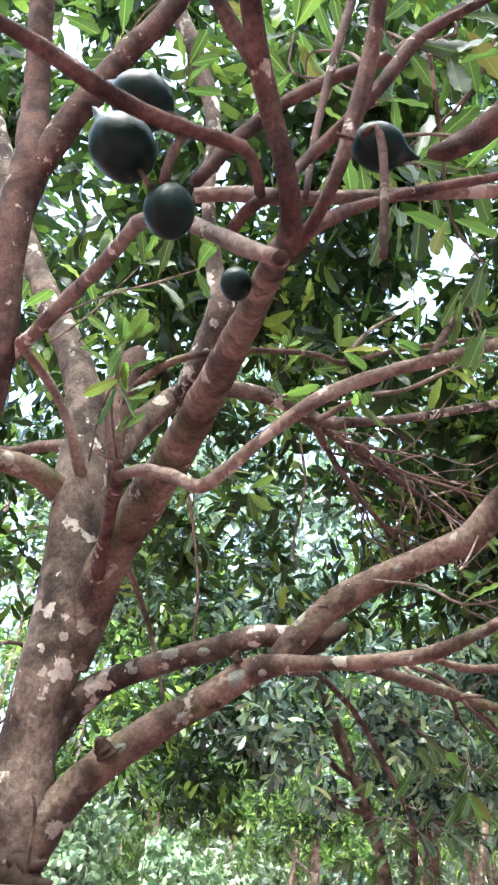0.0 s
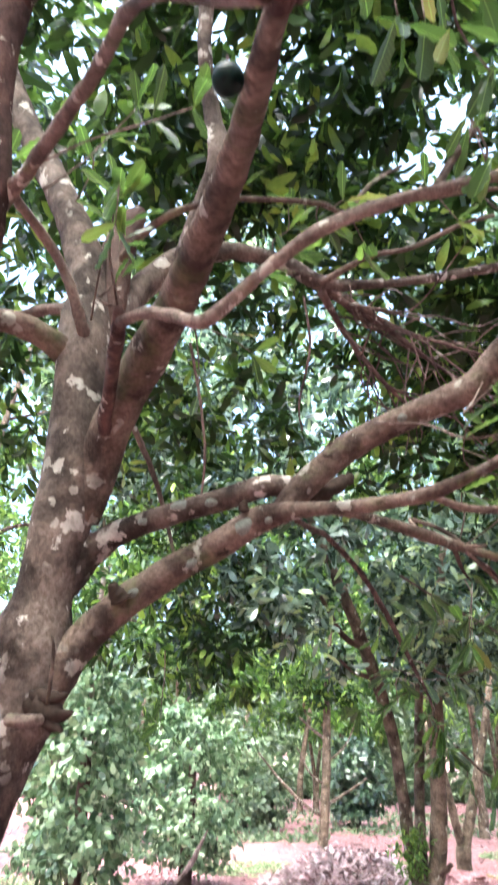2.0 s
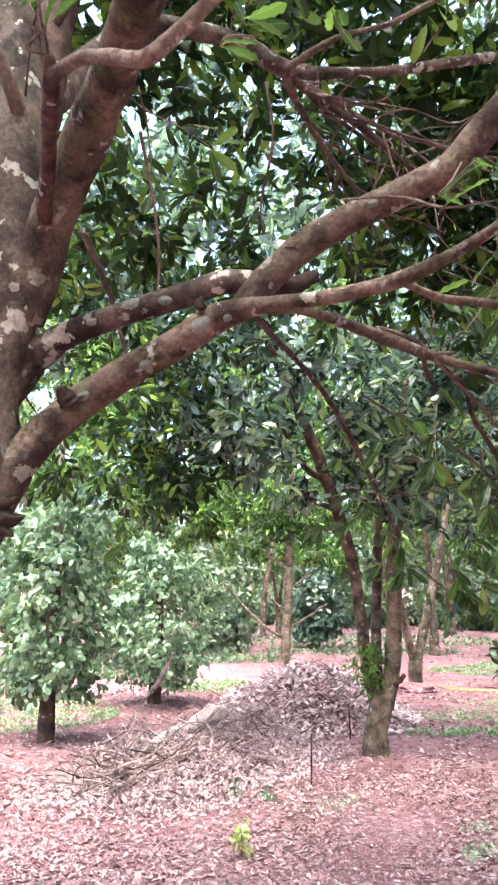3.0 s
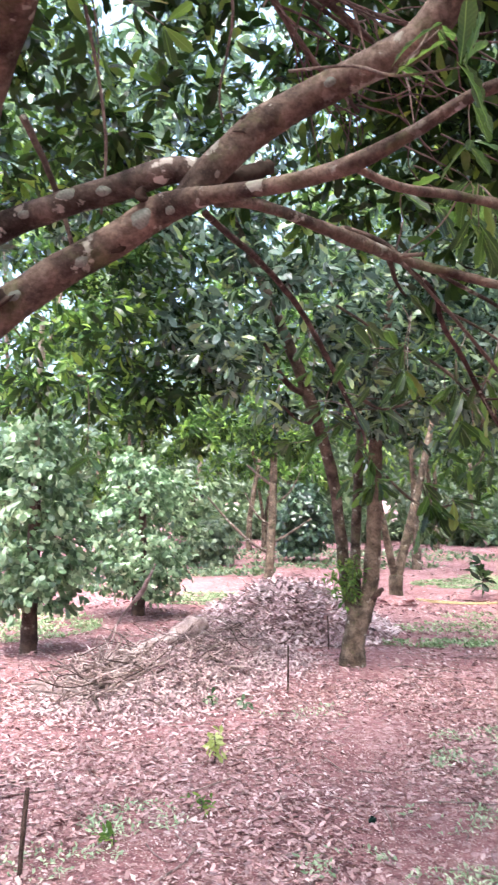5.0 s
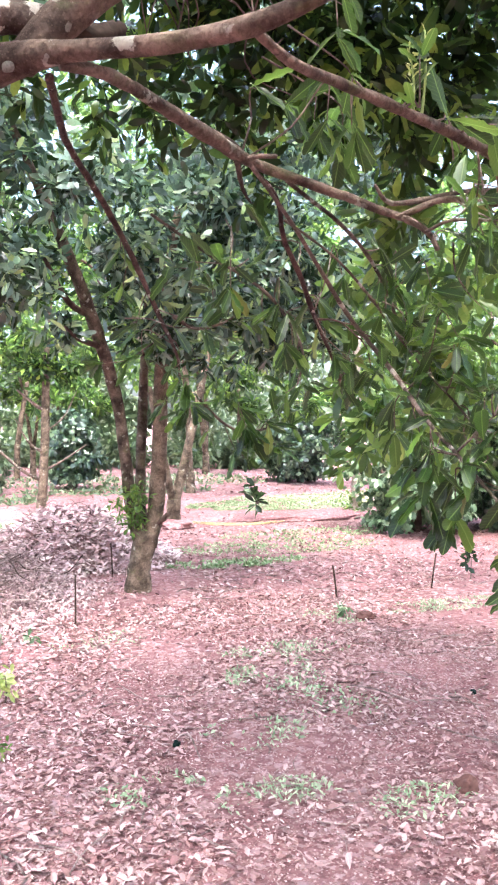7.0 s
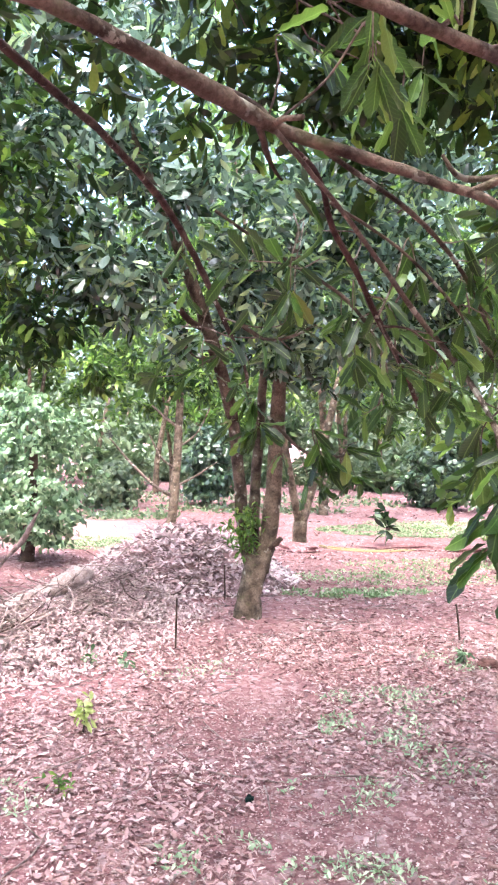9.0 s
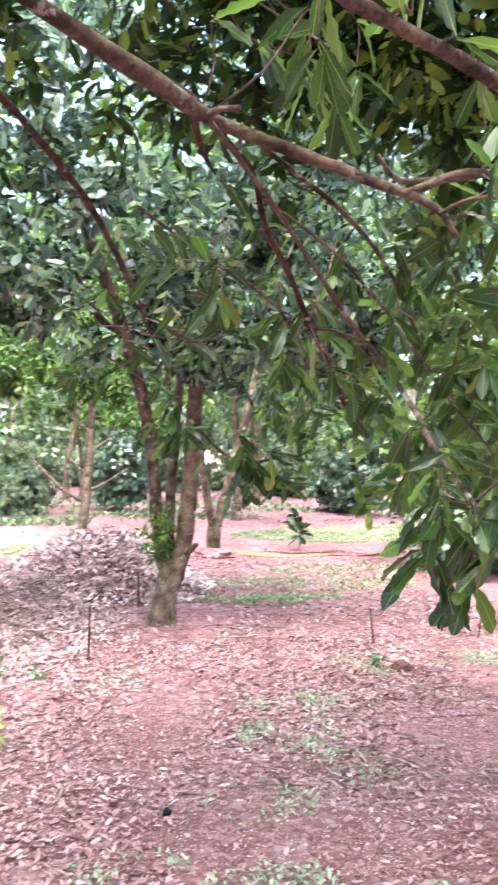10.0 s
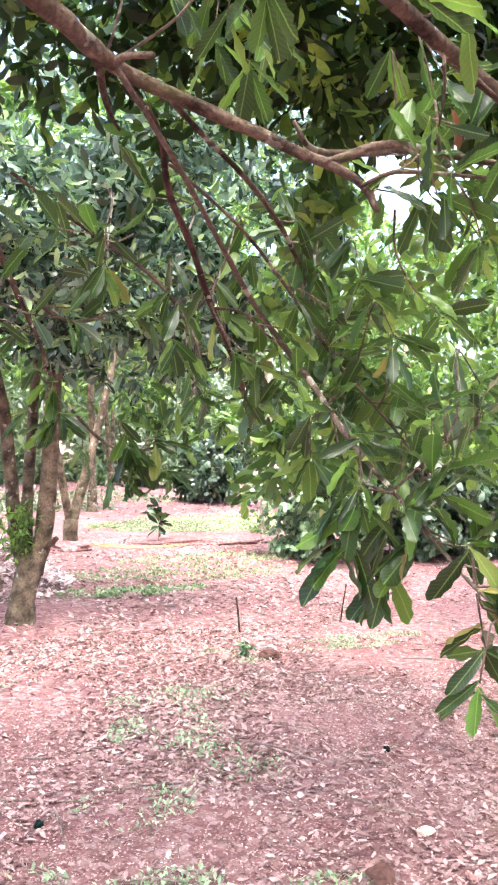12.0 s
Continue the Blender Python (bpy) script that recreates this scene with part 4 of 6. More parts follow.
def whorl(rng, at, along, parent, count, length=(0.10, 0.16), droop=0.5, spread=1.0):
    """A ring of leaves round a twig's end."""
    along = Vector(along).normalized()
    for i in range(count):
        r = Vector(rng.normal(0, 1, 3))
        away = (r - along * r.dot(along)).normalized()
        way = away * spread + along * rng.uniform(0.3, 0.9) + Vector((0, 0, -0.5 * droop * rng.uniform(-0.3, 1.8)))
        put_leaf(rng, Vector(at) + Vector(rng.normal(0, 0.006, 3)), way, Vector((0, 0, 1)) + Vector(rng.normal(0, 0.6, 3)), 0.8 * rng.uniform(*length), parent)


def near_tree():
    base = (-0.92, 2.17, 0.0)
    tree = anchor("macadamia_tree", base, "lichen-spotted macadamia tree with low spreading limbs", "tree")
    made = {}
    for i, (name, pts) in enumerate(BOUGHS.items()):
        pts = [tuple(p) for p in pts]
        if name == "trunk":
            pts = [(-0.93, 2.17, -0.1, 0.2), (-0.91, 2.17, 0.15, 0.165), (-0.76, 2.17, 0.85, 0.135)] + pts
        if name.startswith("spray") or name.startswith("twig"):
            pts = [(*p[:3], p[3] * 0.88) for p in pts]
        thick = max(p[3] for p in pts)
        sides = 16 if thick > 0.04 else 10 if thick > 0.008 else 8
        step = 0.03 if thick > 0.02 else 0.018
        mat = cut_wood if name.startswith("broken") else bark_red if name in RED else bark_grey if name in GREY else bark_dark if name in ("stump", "vine_a", "vine_b") or name.startswith("tangle") else bark_trunk if name in ("trunk", "stem_a", "stem_right", "limb_a", "stem_up") else bark
        v, f = tube(pts, sides, 0.012 if name.startswith("broken") else step, 0.28 if name.startswith("broken") else 0.07 if thick > 0.03 else 0.12, i * 1.37)
        kind = "trunk" if name == "trunk" else "limb" if thick > 0.02 else "branch"
        made[name] = under(part(kind, mesh_from(name, v, f), mat, tree), tree)
    # pruned stubs and knots
    for at, way, r in (((0.06, 2.07, 2.345), (0.1, -0.2, 1), 0.012), ((0.275, 2.03, 2.485), (0.15, -0.2, 1), 0.022), ((0.005, 2.1, 2.25), (-0.25, -0.5, 0.8), 0.016), ((0.428, 1.735, 2.298), (-0.1, -0.1, 1), 0.009), ((-0.245, 2.1, 2.13), (-0.5, -0.4, 0.7), 0.02)):
        a, d = Vector(at), Vector(way).normalized()
        r *= 0.66
        pts = [(*(a - d * r * 2.2), r * 2.1), (*(a - d * r * 0.4), r * 1.4), (*(a + d * r * 0.5), r * 0.95), (*(a + d * r * 1.1), r * 0.7)]
        under(part("pruned_stub", mesh_from("pruned_stub", *tube(pts, 12, 0.004, 0.3, at[0] * 9)), cut_wood, tree), tree)
    rt = np.random.default_rng(17)
    for i in range(44):
        c = smooth_path(BOUGHS[("tangle_a", "tangle_b", "tangle_c")[i % 3]], 0.03)
        a = c[int(len(c) * rt.uniform(0.1, 0.95)), :3]
        l = rt.uniform(0.18, 0.62)
        d = unit(np.array([rt.normal(0.6, 0.55), rt.normal(0, 0.35), rt.normal(-0.45, 0.5)])) * l
        pts = [(*a, 0.0045), (*(a + d * 0.35 + rt.normal(0, 0.1 * l, 3)), 0.0034), (*(a + d * 0.7 + rt.normal(0, 0.1 * l, 3)), 0.0026), (*(a + d), 0.0015)]
        under(part("dead_twig", mesh_from("dead_twig", *tube(pts, 6, 0.05, 0.15, i)), bark_grey if i % 3 == 0 else bark_dark, tree), tree)
    # the dark sawn face of the light stub near the fruits
    q = BOUGHS["cut_stub"]
    a, b = Vector(q[-1][:3]), Vector(q[-2][:3])
    d = (a - b).normalized()
    face = (d * 0.55 + Vector((0, -0.8, -0.15))).normalized()
    mid = a + d * q[-1][3] * 0.25 + face * q[-1][3] * 0.55
    pts = [(*(mid - face * 0.004), q[-1][3] * 0.85), (*(mid + face * 0.002), q[-1][3] * 0.8)]
    under(part("sawn_face", mesh_from("sawn_face", *tube(pts, 12, 0.003, 0.02)), cut_wood, tree), tree)
    return tree, made


tree, limbs = near_tree()
bpy.context.view_layer.update()


def dress(limb, starts, rng, gap=0.09, count=3, length=(0.10, 0.16), twig=0.1, droop=0.55):
    """Side twigs with whorls of leaves along a limb, from a share of its length on."""
    c = smooth_path(BOUGHS[limb], gap)
    d = np.gradient(c[:, :3], axis=0)
    for i in range(int(len(c) * starts), len(c)):
        along = Vector(d[i]).normalized()
        r = Vector(rng.normal(0, 1, 3))
        off = (r - along * r.dot(along)).normalized()
        tip = Vector(c[i, :3]) + (off * 0.7 + along * 0.6 + Vector((0, 0, -0.25))) * twig * rng.uniform(0.5, 1.3)
        mid = (Vector(c[i, :3]) + tip) / 2 + Vector(rng.normal(0, 0.008, 3))
        v, f = tube([(*c[i, :3], 0.0026), (*mid, 0.0022), (*tip, 0.0016)], 6, 0.03)
        under(part("twig", mesh_from("twig", v, f), bark_grey, limbs[limb]), tree).parent = limbs[limb]
        whorl(rng, tip, off + along, limbs[limb], count + 1, length, droop)


rng = np.random.default_rng(5)
for name, starts, gap, count in (("grey_twig", 0.5, 0.10, 3), ("grey_side", 0.3, 0.06, 2), ("twig_c", 0.45, 0.11, 3), ("twig_b", 0.55, 0.13, 3), ("red_twig", 0.55, 0.12, 3), ("drop_twig", 0.62, 0.13, 3),
                                 ("drop_side", 0.3, 0.17, 3), ("drop_side_b", 0.2, 0.1, 3), ("drop_side_c", 0.2, 0.09, 3), ("spray_fork", 0.5, 0.12, 3), ("spray_thin", 0.3, 0.13, 3), ("red_twig_side", 0.4, 0.08, 2),
                                 ("spray_behind", 0.6, 0.16, 2), ("y_branch", 0.45, 0.14, 2), ("twig_a", 0.55, 0.2, 2)):
    dress(name, starts, rng, gap, count)

# single leaf clusters: bough, place of the twig's end, way, leaves, length, droop
for bough, at, along, count, length, droop in (
    ('stem_a', (-0.301, 1.95, 3.13), (0, 0, 1), 5, (0.13, 0.17), 0),
    ('stem_a', (-0.452, 2.1, 3.451), (-0.3, 0, 0.5), 3, (0.12, 0.16), 0.2),
    ('cut_stub', (-0.092, 1.5, 3.042), (0.2, 0, 0.1), 2, (0.1, 0.13), 0.3),
    ('cut_stub', (-0.24, 1.7, 3.205), (0.2, 0, 0.3), 3, (0.1, 0.14), 0.3),
    ('stem_right', (0.213, 2.6, 3.61), (0, 0, 1), 6, (0.08, 0.12), 0),
    ('twig_a', (0.168, 2.2, 3.16), (0.3, 0, 0.4), 4, (0.1, 0.15), 0.1),
    ('bar_low', (0.246, 1.1, 2.883), (0, 0, -1), 3, (0.1, 0.14), 1),
    ('bar_low', (0.305, 1.15, 2.937), (0, 0, -1), 2, (0.1, 0.14), 1),
    ('droop_right', (0.243, 0.95, 2.824), (1, 0, 0), 3, (0.1, 0.13), 0.2),
    ('bar_right', (0.348, 1, 2.682), (0.3, 0, -0.6), 2, (0.08, 0.1), 0.7),
    ('elbow', (0.446, 1.3, 2.78), (0.2, 0, -0.8), 3, (0.09, 0.12), 0.8),
    ('back_bar', (0.264, 0.85, 2.924), (0.3, 0, -0.2), 4, (0.09, 0.12), 0.5),
    ('back_bar', (0.297, 0.85, 3.017), (0.3, 0, 0.2), 4, (0.09, 0.12), 0.4),
    ('back_bar', (0.058, 1, 3.164), (0, 0, 0.5), 4, (0.1, 0.14), 0.4),
    ('back_bar', (0.083, 1, 3.012), (0, 0, -0.4), 3, (0.09, 0.13), 0.6),
    ('left_fork', (-0.34, 1.5, 3.795), (0, 0, 0.5), 4, (0.12, 0.15), 0.3),
    ('left_fork', (-0.172, 1.6, 3.815), (0, 0, 0.3), 3, (0.12, 0.15), 0.3),
    ('left_stem', (-0.534, 1.6, 4.003), (0, 0, 0.4), 3, (0.11, 0.15), 0.2),
    ('elbow_rise', (-0.232, 1.58, 2.759), (0, 0, 0.6), 4, (0.07, 0.1), 0.2),
    ('elbow_rise', (-0.232, 1.5, 2.74), (0, 0, -1), 2, (0.1, 0.12), 1.4),
    ('stem_thin', (-0.556, 1.8, 3.121), (0.1, 0, 0.4), 3, (0.1, 0.14), 0.3),
    ('elbow', (-0.079, 2.6, 2.844), (0, 0, -1), 3, (0.12, 0.15), 0.9),
    ('elbow', (0.099, 2.6, 3.018), (0.3, 0, -0.2), 3, (0.1, 0.15), 0.5),
    ('limb_a_up', (0.591, 1.75, 2.547), (0.2, 0, 0.2), 3, (0.05, 0.07), 0),
    ('back_bar', (0.192, 1.3, 3.535), (0, 0, 0.6), 4, (0.11, 0.15), 0.3),
    ('back_bar', (0.013, 1.4, 3.771), (0, 0, 0.6), 4, (0.11, 0.15), 0.3),
    ('back_bar', (0.287, 1.2, 3.278), (0.4, 0, 0.3), 4, (0.1, 0.14), 0.4),
    ('droop_right', (0.421, 1.2, 3.09), (0.5, 0, 0), 3, (0.1, 0.14), 0.4),
    ('limb_a_up', (0.537, 1.5, 2.342), (0.5, 0, 0.1), 4, (0.1, 0.13), 0.1),
    ('hang_dead', (-0.206, 4, 1.874), (0, 0, -0.2), 5, (0.12, 0.17), 0.3),
    ('y_branch', (0.823, 2.2, 2.549), (0, 0, -0.5), 4, (0.11, 0.15), 0.7),
    ('y_branch', (0.897, 2, 2.427), (0, 0, 1), 5, (0.06, 0.09), -0.2),
    ('y_branch', (0.802, 2.1, 2.308), (0, 0, -1), 4, (0.1, 0.14), 0.8),
    ('drop_twig', (1.108, 3.8, 2.251), (0, 0, 0.2), 5, (0.1, 0.15), 0.3),
    ('drop_side', (0.852, 3.5, 2.272), (-1, 0, 0), 2, (0.15, 0.2), 0),
    ('drop_side', (0.996, 3.3, 2.176), (0, 0, -0.4), 4, (0.12, 0.17), 0.6),
    ('drop_twig', (0.659, 3.8, 1.936), (-0.6, 0, -0.1), 4, (0.13, 0.17), 0.3),
    ('drop_twig', (0.816, 3.8, 1.973), (0, 0, -0.6), 4, (0.12, 0.16), 0.6),
    ('red_twig', (1.205, 3.3, 1.994), (0, 0, -1), 5, (0.13, 0.17), 1.1),
    ('drop_side_b', (0.95, 3.5, 2.054), (0.6, 0, 0), 3, (0.12, 0.16), 0.4),
    ('drop_twig', (1.047, 3.9, 1.784), (0.2, 0, -0.7), 6, (0.13, 0.17), 0.8),
    ('drop_side_c', (1.259, 3.8, 1.688), (0.3, 0, -0.8), 5, (0.14, 0.18), 0.8),
    ('drop_side_c', (1.391, 3.8, 1.609), (0.3, 0, -0.8), 4, (0.13, 0.17), 0.8),
    ('spray_upper', (0.901, 2.4, 2.435), (0, 0, -0.6), 4, (0.12, 0.17), 0.4),
    ('spray_upper', (0.84, 2.5, 2.504), (0.4, 0, -0.1), 4, (0.12, 0.17), 0.4),
    ('drop_side', (0.861, 3.3, 2.255), (-1, 0, 0), 2, (0.17, 0.21), 0),
    ('red_twig', (0.97, 2.9, 2.256), (-0.6, 0, 0), 3, (0.13, 0.17), 0.3),
    ('drop_twig', (1.031, 3.9, 1.765), (0, 0, -0.6), 5, (0.13, 0.18), 0.6),
    ('red_twig', (1.33, 3.5, 1.992), (0, 0, -1), 6, (0.13, 0.18), 1.1),
    ('drop_side_c', (1.307, 3.85, 1.639), (0.2, 0, -0.8), 5, (0.14, 0.18), 0.9),
    ('grey_twig', (1.273, 2.5, 1.599), (0, 0, -1), 4, (0.13, 0.17), 1.2),
    ('grey_twig', (1.249, 2.5, 1.521), (-0.2, 0, -1), 6, (0.14, 0.19), 1.1),
    ('grey_twig', (1.356, 2.5, 1.46), (0, 0, -1), 5, (0.13, 0.17), 1.2),
    ('grey_twig', (1.343, 2.4, 1.541), (0, 0, -0.8), 4, (0.13, 0.17), 1),
    ('grey_side', (1.412, 2.45, 1.774), (0, 0, 0.8), 4, (0.11, 0.15), 0),
    ('grey_side', (1.437, 2.4, 1.696), (0.4, 0, 0.2), 4, (0.12, 0.16), 0.3),
    ('grey_side', (1.502, 2.4, 1.594), (0.4, 0, -0.1), 4, (0.13, 0.17), 0.5),
    ('grey_twig', (1.363, 2.25, 1.447), (0.2, 0, -0.7), 4, (0.13, 0.17), 0.7),
    ('grey_twig', (1.331, 2.2, 1.371), (0.2, 0, -0.8), 5, (0.13, 0.17), 0.7),
    ('grey_twig', (1.32, 2.2, 1.315), (-0.2, 0, -0.9), 4, (0.11, 0.15), 0.6),
    ('twig_b', (1.444, 2.95, 2.173), (0, 0, -0.8), 4, (0.13, 0.17), 0.9),
    ('twig_b', (1.515, 2.85, 2.137), (0.3, 0, -0.8), 4, (0.12, 0.17), 0.8),
    ('spray_branch', (1.392, 2.5, 2.228), (0.7, 0, 0), 2, (0.14, 0.18), 0.1),
    ('spray_fork', (1.355, 2.3, 2.297), (0.7, 0, 0), 2, (0.13, 0.16), 0.1),
    ('spray_upper', (1.047, 2.6, 2.462), (0, 0, -0.7), 4, (0.13, 0.17), 0.8),
    ('twig_c', (1.349, 2.9, 2.069), (0, 0, -0.8), 4, (0.13, 0.17), 0.8),
    ('twig_c', (1.476, 2.9, 2.026), (0.3, 0, -0.7), 4, (0.13, 0.17), 0.7),
    ('red_twig', (1.272, 3, 2.188), (0.2, 0, -0.6), 3, (0.12, 0.16), 0.6),
    ('drop_side', (1.036, 3.4, 2.183), (0, 0, -0.8), 4, (0.12, 0.17), 0.8),
    ('twig_c', (1.477, 3, 1.678), (0, 0, -1), 3, (0.13, 0.17), 1.1),
    ('spray_upper', (1.137, 2.7, 2.596), (0, 0, -0.6), 4, (0.13, 0.17), 0.7),
    ('spray_upper', (1.018, 2.7, 2.553), (0, 0, -0.6), 4, (0.13, 0.17), 0.7),
    ('twig_c', (1.509, 2.7, 1.966), (0.3, 0, -0.4), 5, (0.12, 0.17), 0.6),
    ('spray_thin', (1.644, 2.7, 2.033), (0.3, 0, -0.2), 5, (0.12, 0.17), 0.5),
    ('twig_c', (1.49, 2.8, 1.836), (0.2, 0, -0.6), 5, (0.12, 0.17), 0.7),
    ('spray_thin', (1.574, 2.5, 2.173), (0.3, 0, -0.3), 5, (0.12, 0.17), 0.6),
    ('grey_side', (1.587, 2.5, 1.856), (0.3, 0, -0.3), 5, (0.12, 0.17), 0.5),
    ('twig_c', (1.514, 2.7, 1.847), (0.1, 0, -0.5), 4, (0.12, 0.17), 0.7),
    ('spray_fork', (1.378, 2.4, 2.433), (0.3, 0, -0.3), 4, (0.12, 0.16), 0.7),
    ('spray_behind', (1.441, 2.6, 2.485), (0.3, 0, -0.6), 4, (0.12, 0.16), 0.8),
    ('red_twig', (1.247, 3.1, 2.041), (0.2, 0, -0.6), 4, (0.12, 0.16), 0.7),
    ('drop_side', (1.226, 3.4, 2.141), (0, 0, -0.7), 4, (0.12, 0.16), 0.8),
    ('red_twig', (1.445, 3.2, 1.88), (0.2, 0, -0.8), 5, (0.12, 0.17), 0.9),
):
    c = smooth_path(BOUGHS[bough], 0.05)
    near = c[np.argmin(np.linalg.norm(c[:, :3] - np.array(at), axis=1))]
    back = Vector(at) - Vector(along).normalized() * 0.1
    root = Vector(near[:3])
    if (root - back).length > 0.3:
        root = back + ((root - back).normalized() - Vector(along).normalized() * 0.8).normalized() * 0.26
    v, f = tube([(*root, 0.003), (*((root + back) / 2 + Vector(rng.normal(0, 0.015, 3))), 0.0026), (*back, 0.0022), (*at, 0.0015)], 6, 0.03)
    under(part("twig", mesh_from("twig", v, f), bark_grey, limbs[bough]), tree).parent = limbs[bough]
    whorl(rng, at, along, limbs[bough], count + 1, length, droop)
    whorl(rng, back, along, limbs[bough], 2, length, droop)

bpy.context.view_layer.update()


# ---- crowns ----
def crown(name, blobs, rng, mat, tree_thing, per=12, leaf=(0.10, 0.16), slim=0.36, reach=0.22, template=FAR_LEAF, gap=0.12, gap_scale=0.9, hollow=0.35, label="", bare=()):
    c, o = blob_points(rng, blobs, hollow, gap, gap_scale)
    for x, y, z, r in bare:
        keep = (np.hypot(c[:, 0] - x, c[:, 2] - z) > r) | (np.abs(c[:, 1] - y + 0.5) > 1.1)
        c, o = c[keep], o[keep]
    me = leaf_cloud(name, *sprays(rng, c, o, per, reach, leaf, slim, facing=0.6), template)
    ob = under(part("crown", me, mat, tree_thing), tree_thing)
    ob["kind"] = "stuff"
    return tagged(ob, label) if label else ob


rng = np.random.default_rng(21)
# the last blob is unseen overhead foliage, added to shade the right-hand ground
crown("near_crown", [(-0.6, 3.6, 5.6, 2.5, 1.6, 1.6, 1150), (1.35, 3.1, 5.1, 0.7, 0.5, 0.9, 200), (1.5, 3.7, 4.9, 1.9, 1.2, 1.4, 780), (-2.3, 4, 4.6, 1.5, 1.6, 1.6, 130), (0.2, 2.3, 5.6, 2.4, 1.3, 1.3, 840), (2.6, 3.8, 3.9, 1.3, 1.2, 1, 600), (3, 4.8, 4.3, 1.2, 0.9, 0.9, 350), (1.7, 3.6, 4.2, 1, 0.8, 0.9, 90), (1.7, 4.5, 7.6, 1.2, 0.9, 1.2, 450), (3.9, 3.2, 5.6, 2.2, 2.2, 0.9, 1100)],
      rng, leaf_green, tree, 12, (0.11, 0.17), 0.31, 0.22, template=OBLONG, gap=0.26, gap_scale=1.5, label="glossy green leaf sprays, darkened as in crown shade")
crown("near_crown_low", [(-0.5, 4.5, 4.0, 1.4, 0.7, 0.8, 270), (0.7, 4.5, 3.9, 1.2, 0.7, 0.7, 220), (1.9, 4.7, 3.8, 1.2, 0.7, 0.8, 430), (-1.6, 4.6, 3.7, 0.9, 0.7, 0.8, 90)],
      rng, leaf_green, tree, 12, (0.09, 0.15), 0.32, 0.2, template=OBLONG, gap=0.32, gap_scale=4.5, label="glossy green leaf sprays, darkened as in crown shade")
crown("near_crown_side", [(3.2, 4.7, 2.6, 0.9, 0.9, 1, 130), (3.4, 5.4, 2.3, 1.2, 0.9, 1.1, 150)], rng, leaf_backlit, tree, 12, (0.12, 0.18), 0.32, template=OBLONG, gap=0.26, gap_scale=2.0, label="leaf sprays with backlight painted into their bright green")
# unseen foliage added over and behind the camera to shade limbs and ground
crown("unseen_shade_crown", [(0.0, -0.2, 5.2, 3.2, 1.8, 1.0, 520), (0.0, -2.6, 4.8, 3.0, 1.6, 1.0, 500), (-3.2, 1.5, 4.2, 1.6, 2.2, 1.6, 700), (3.4, 0.6, 4.6, 2.0, 1.8, 1.0, 800)], rng, leaf_deep, tree, 12, (0.15, 0.22), gap=0.1)

crown("near_crown_high", [(1.3, 3.9, 5.25, 0.45, 0.35, 0.4, 60), (-1.1, 3.4, 6.2, 0.5, 0.4, 0.5, 60), (-1.3, 3.6, 5.5, 0.4, 0.4, 0.5, 30)], np.random.default_rng(23), leaf_green, tree, 12, (0.11, 0.17), 0.31, 0.22, template=OBLONG, gap=0.1, label="glossy green leaf sprays, darkened as in crown shade")


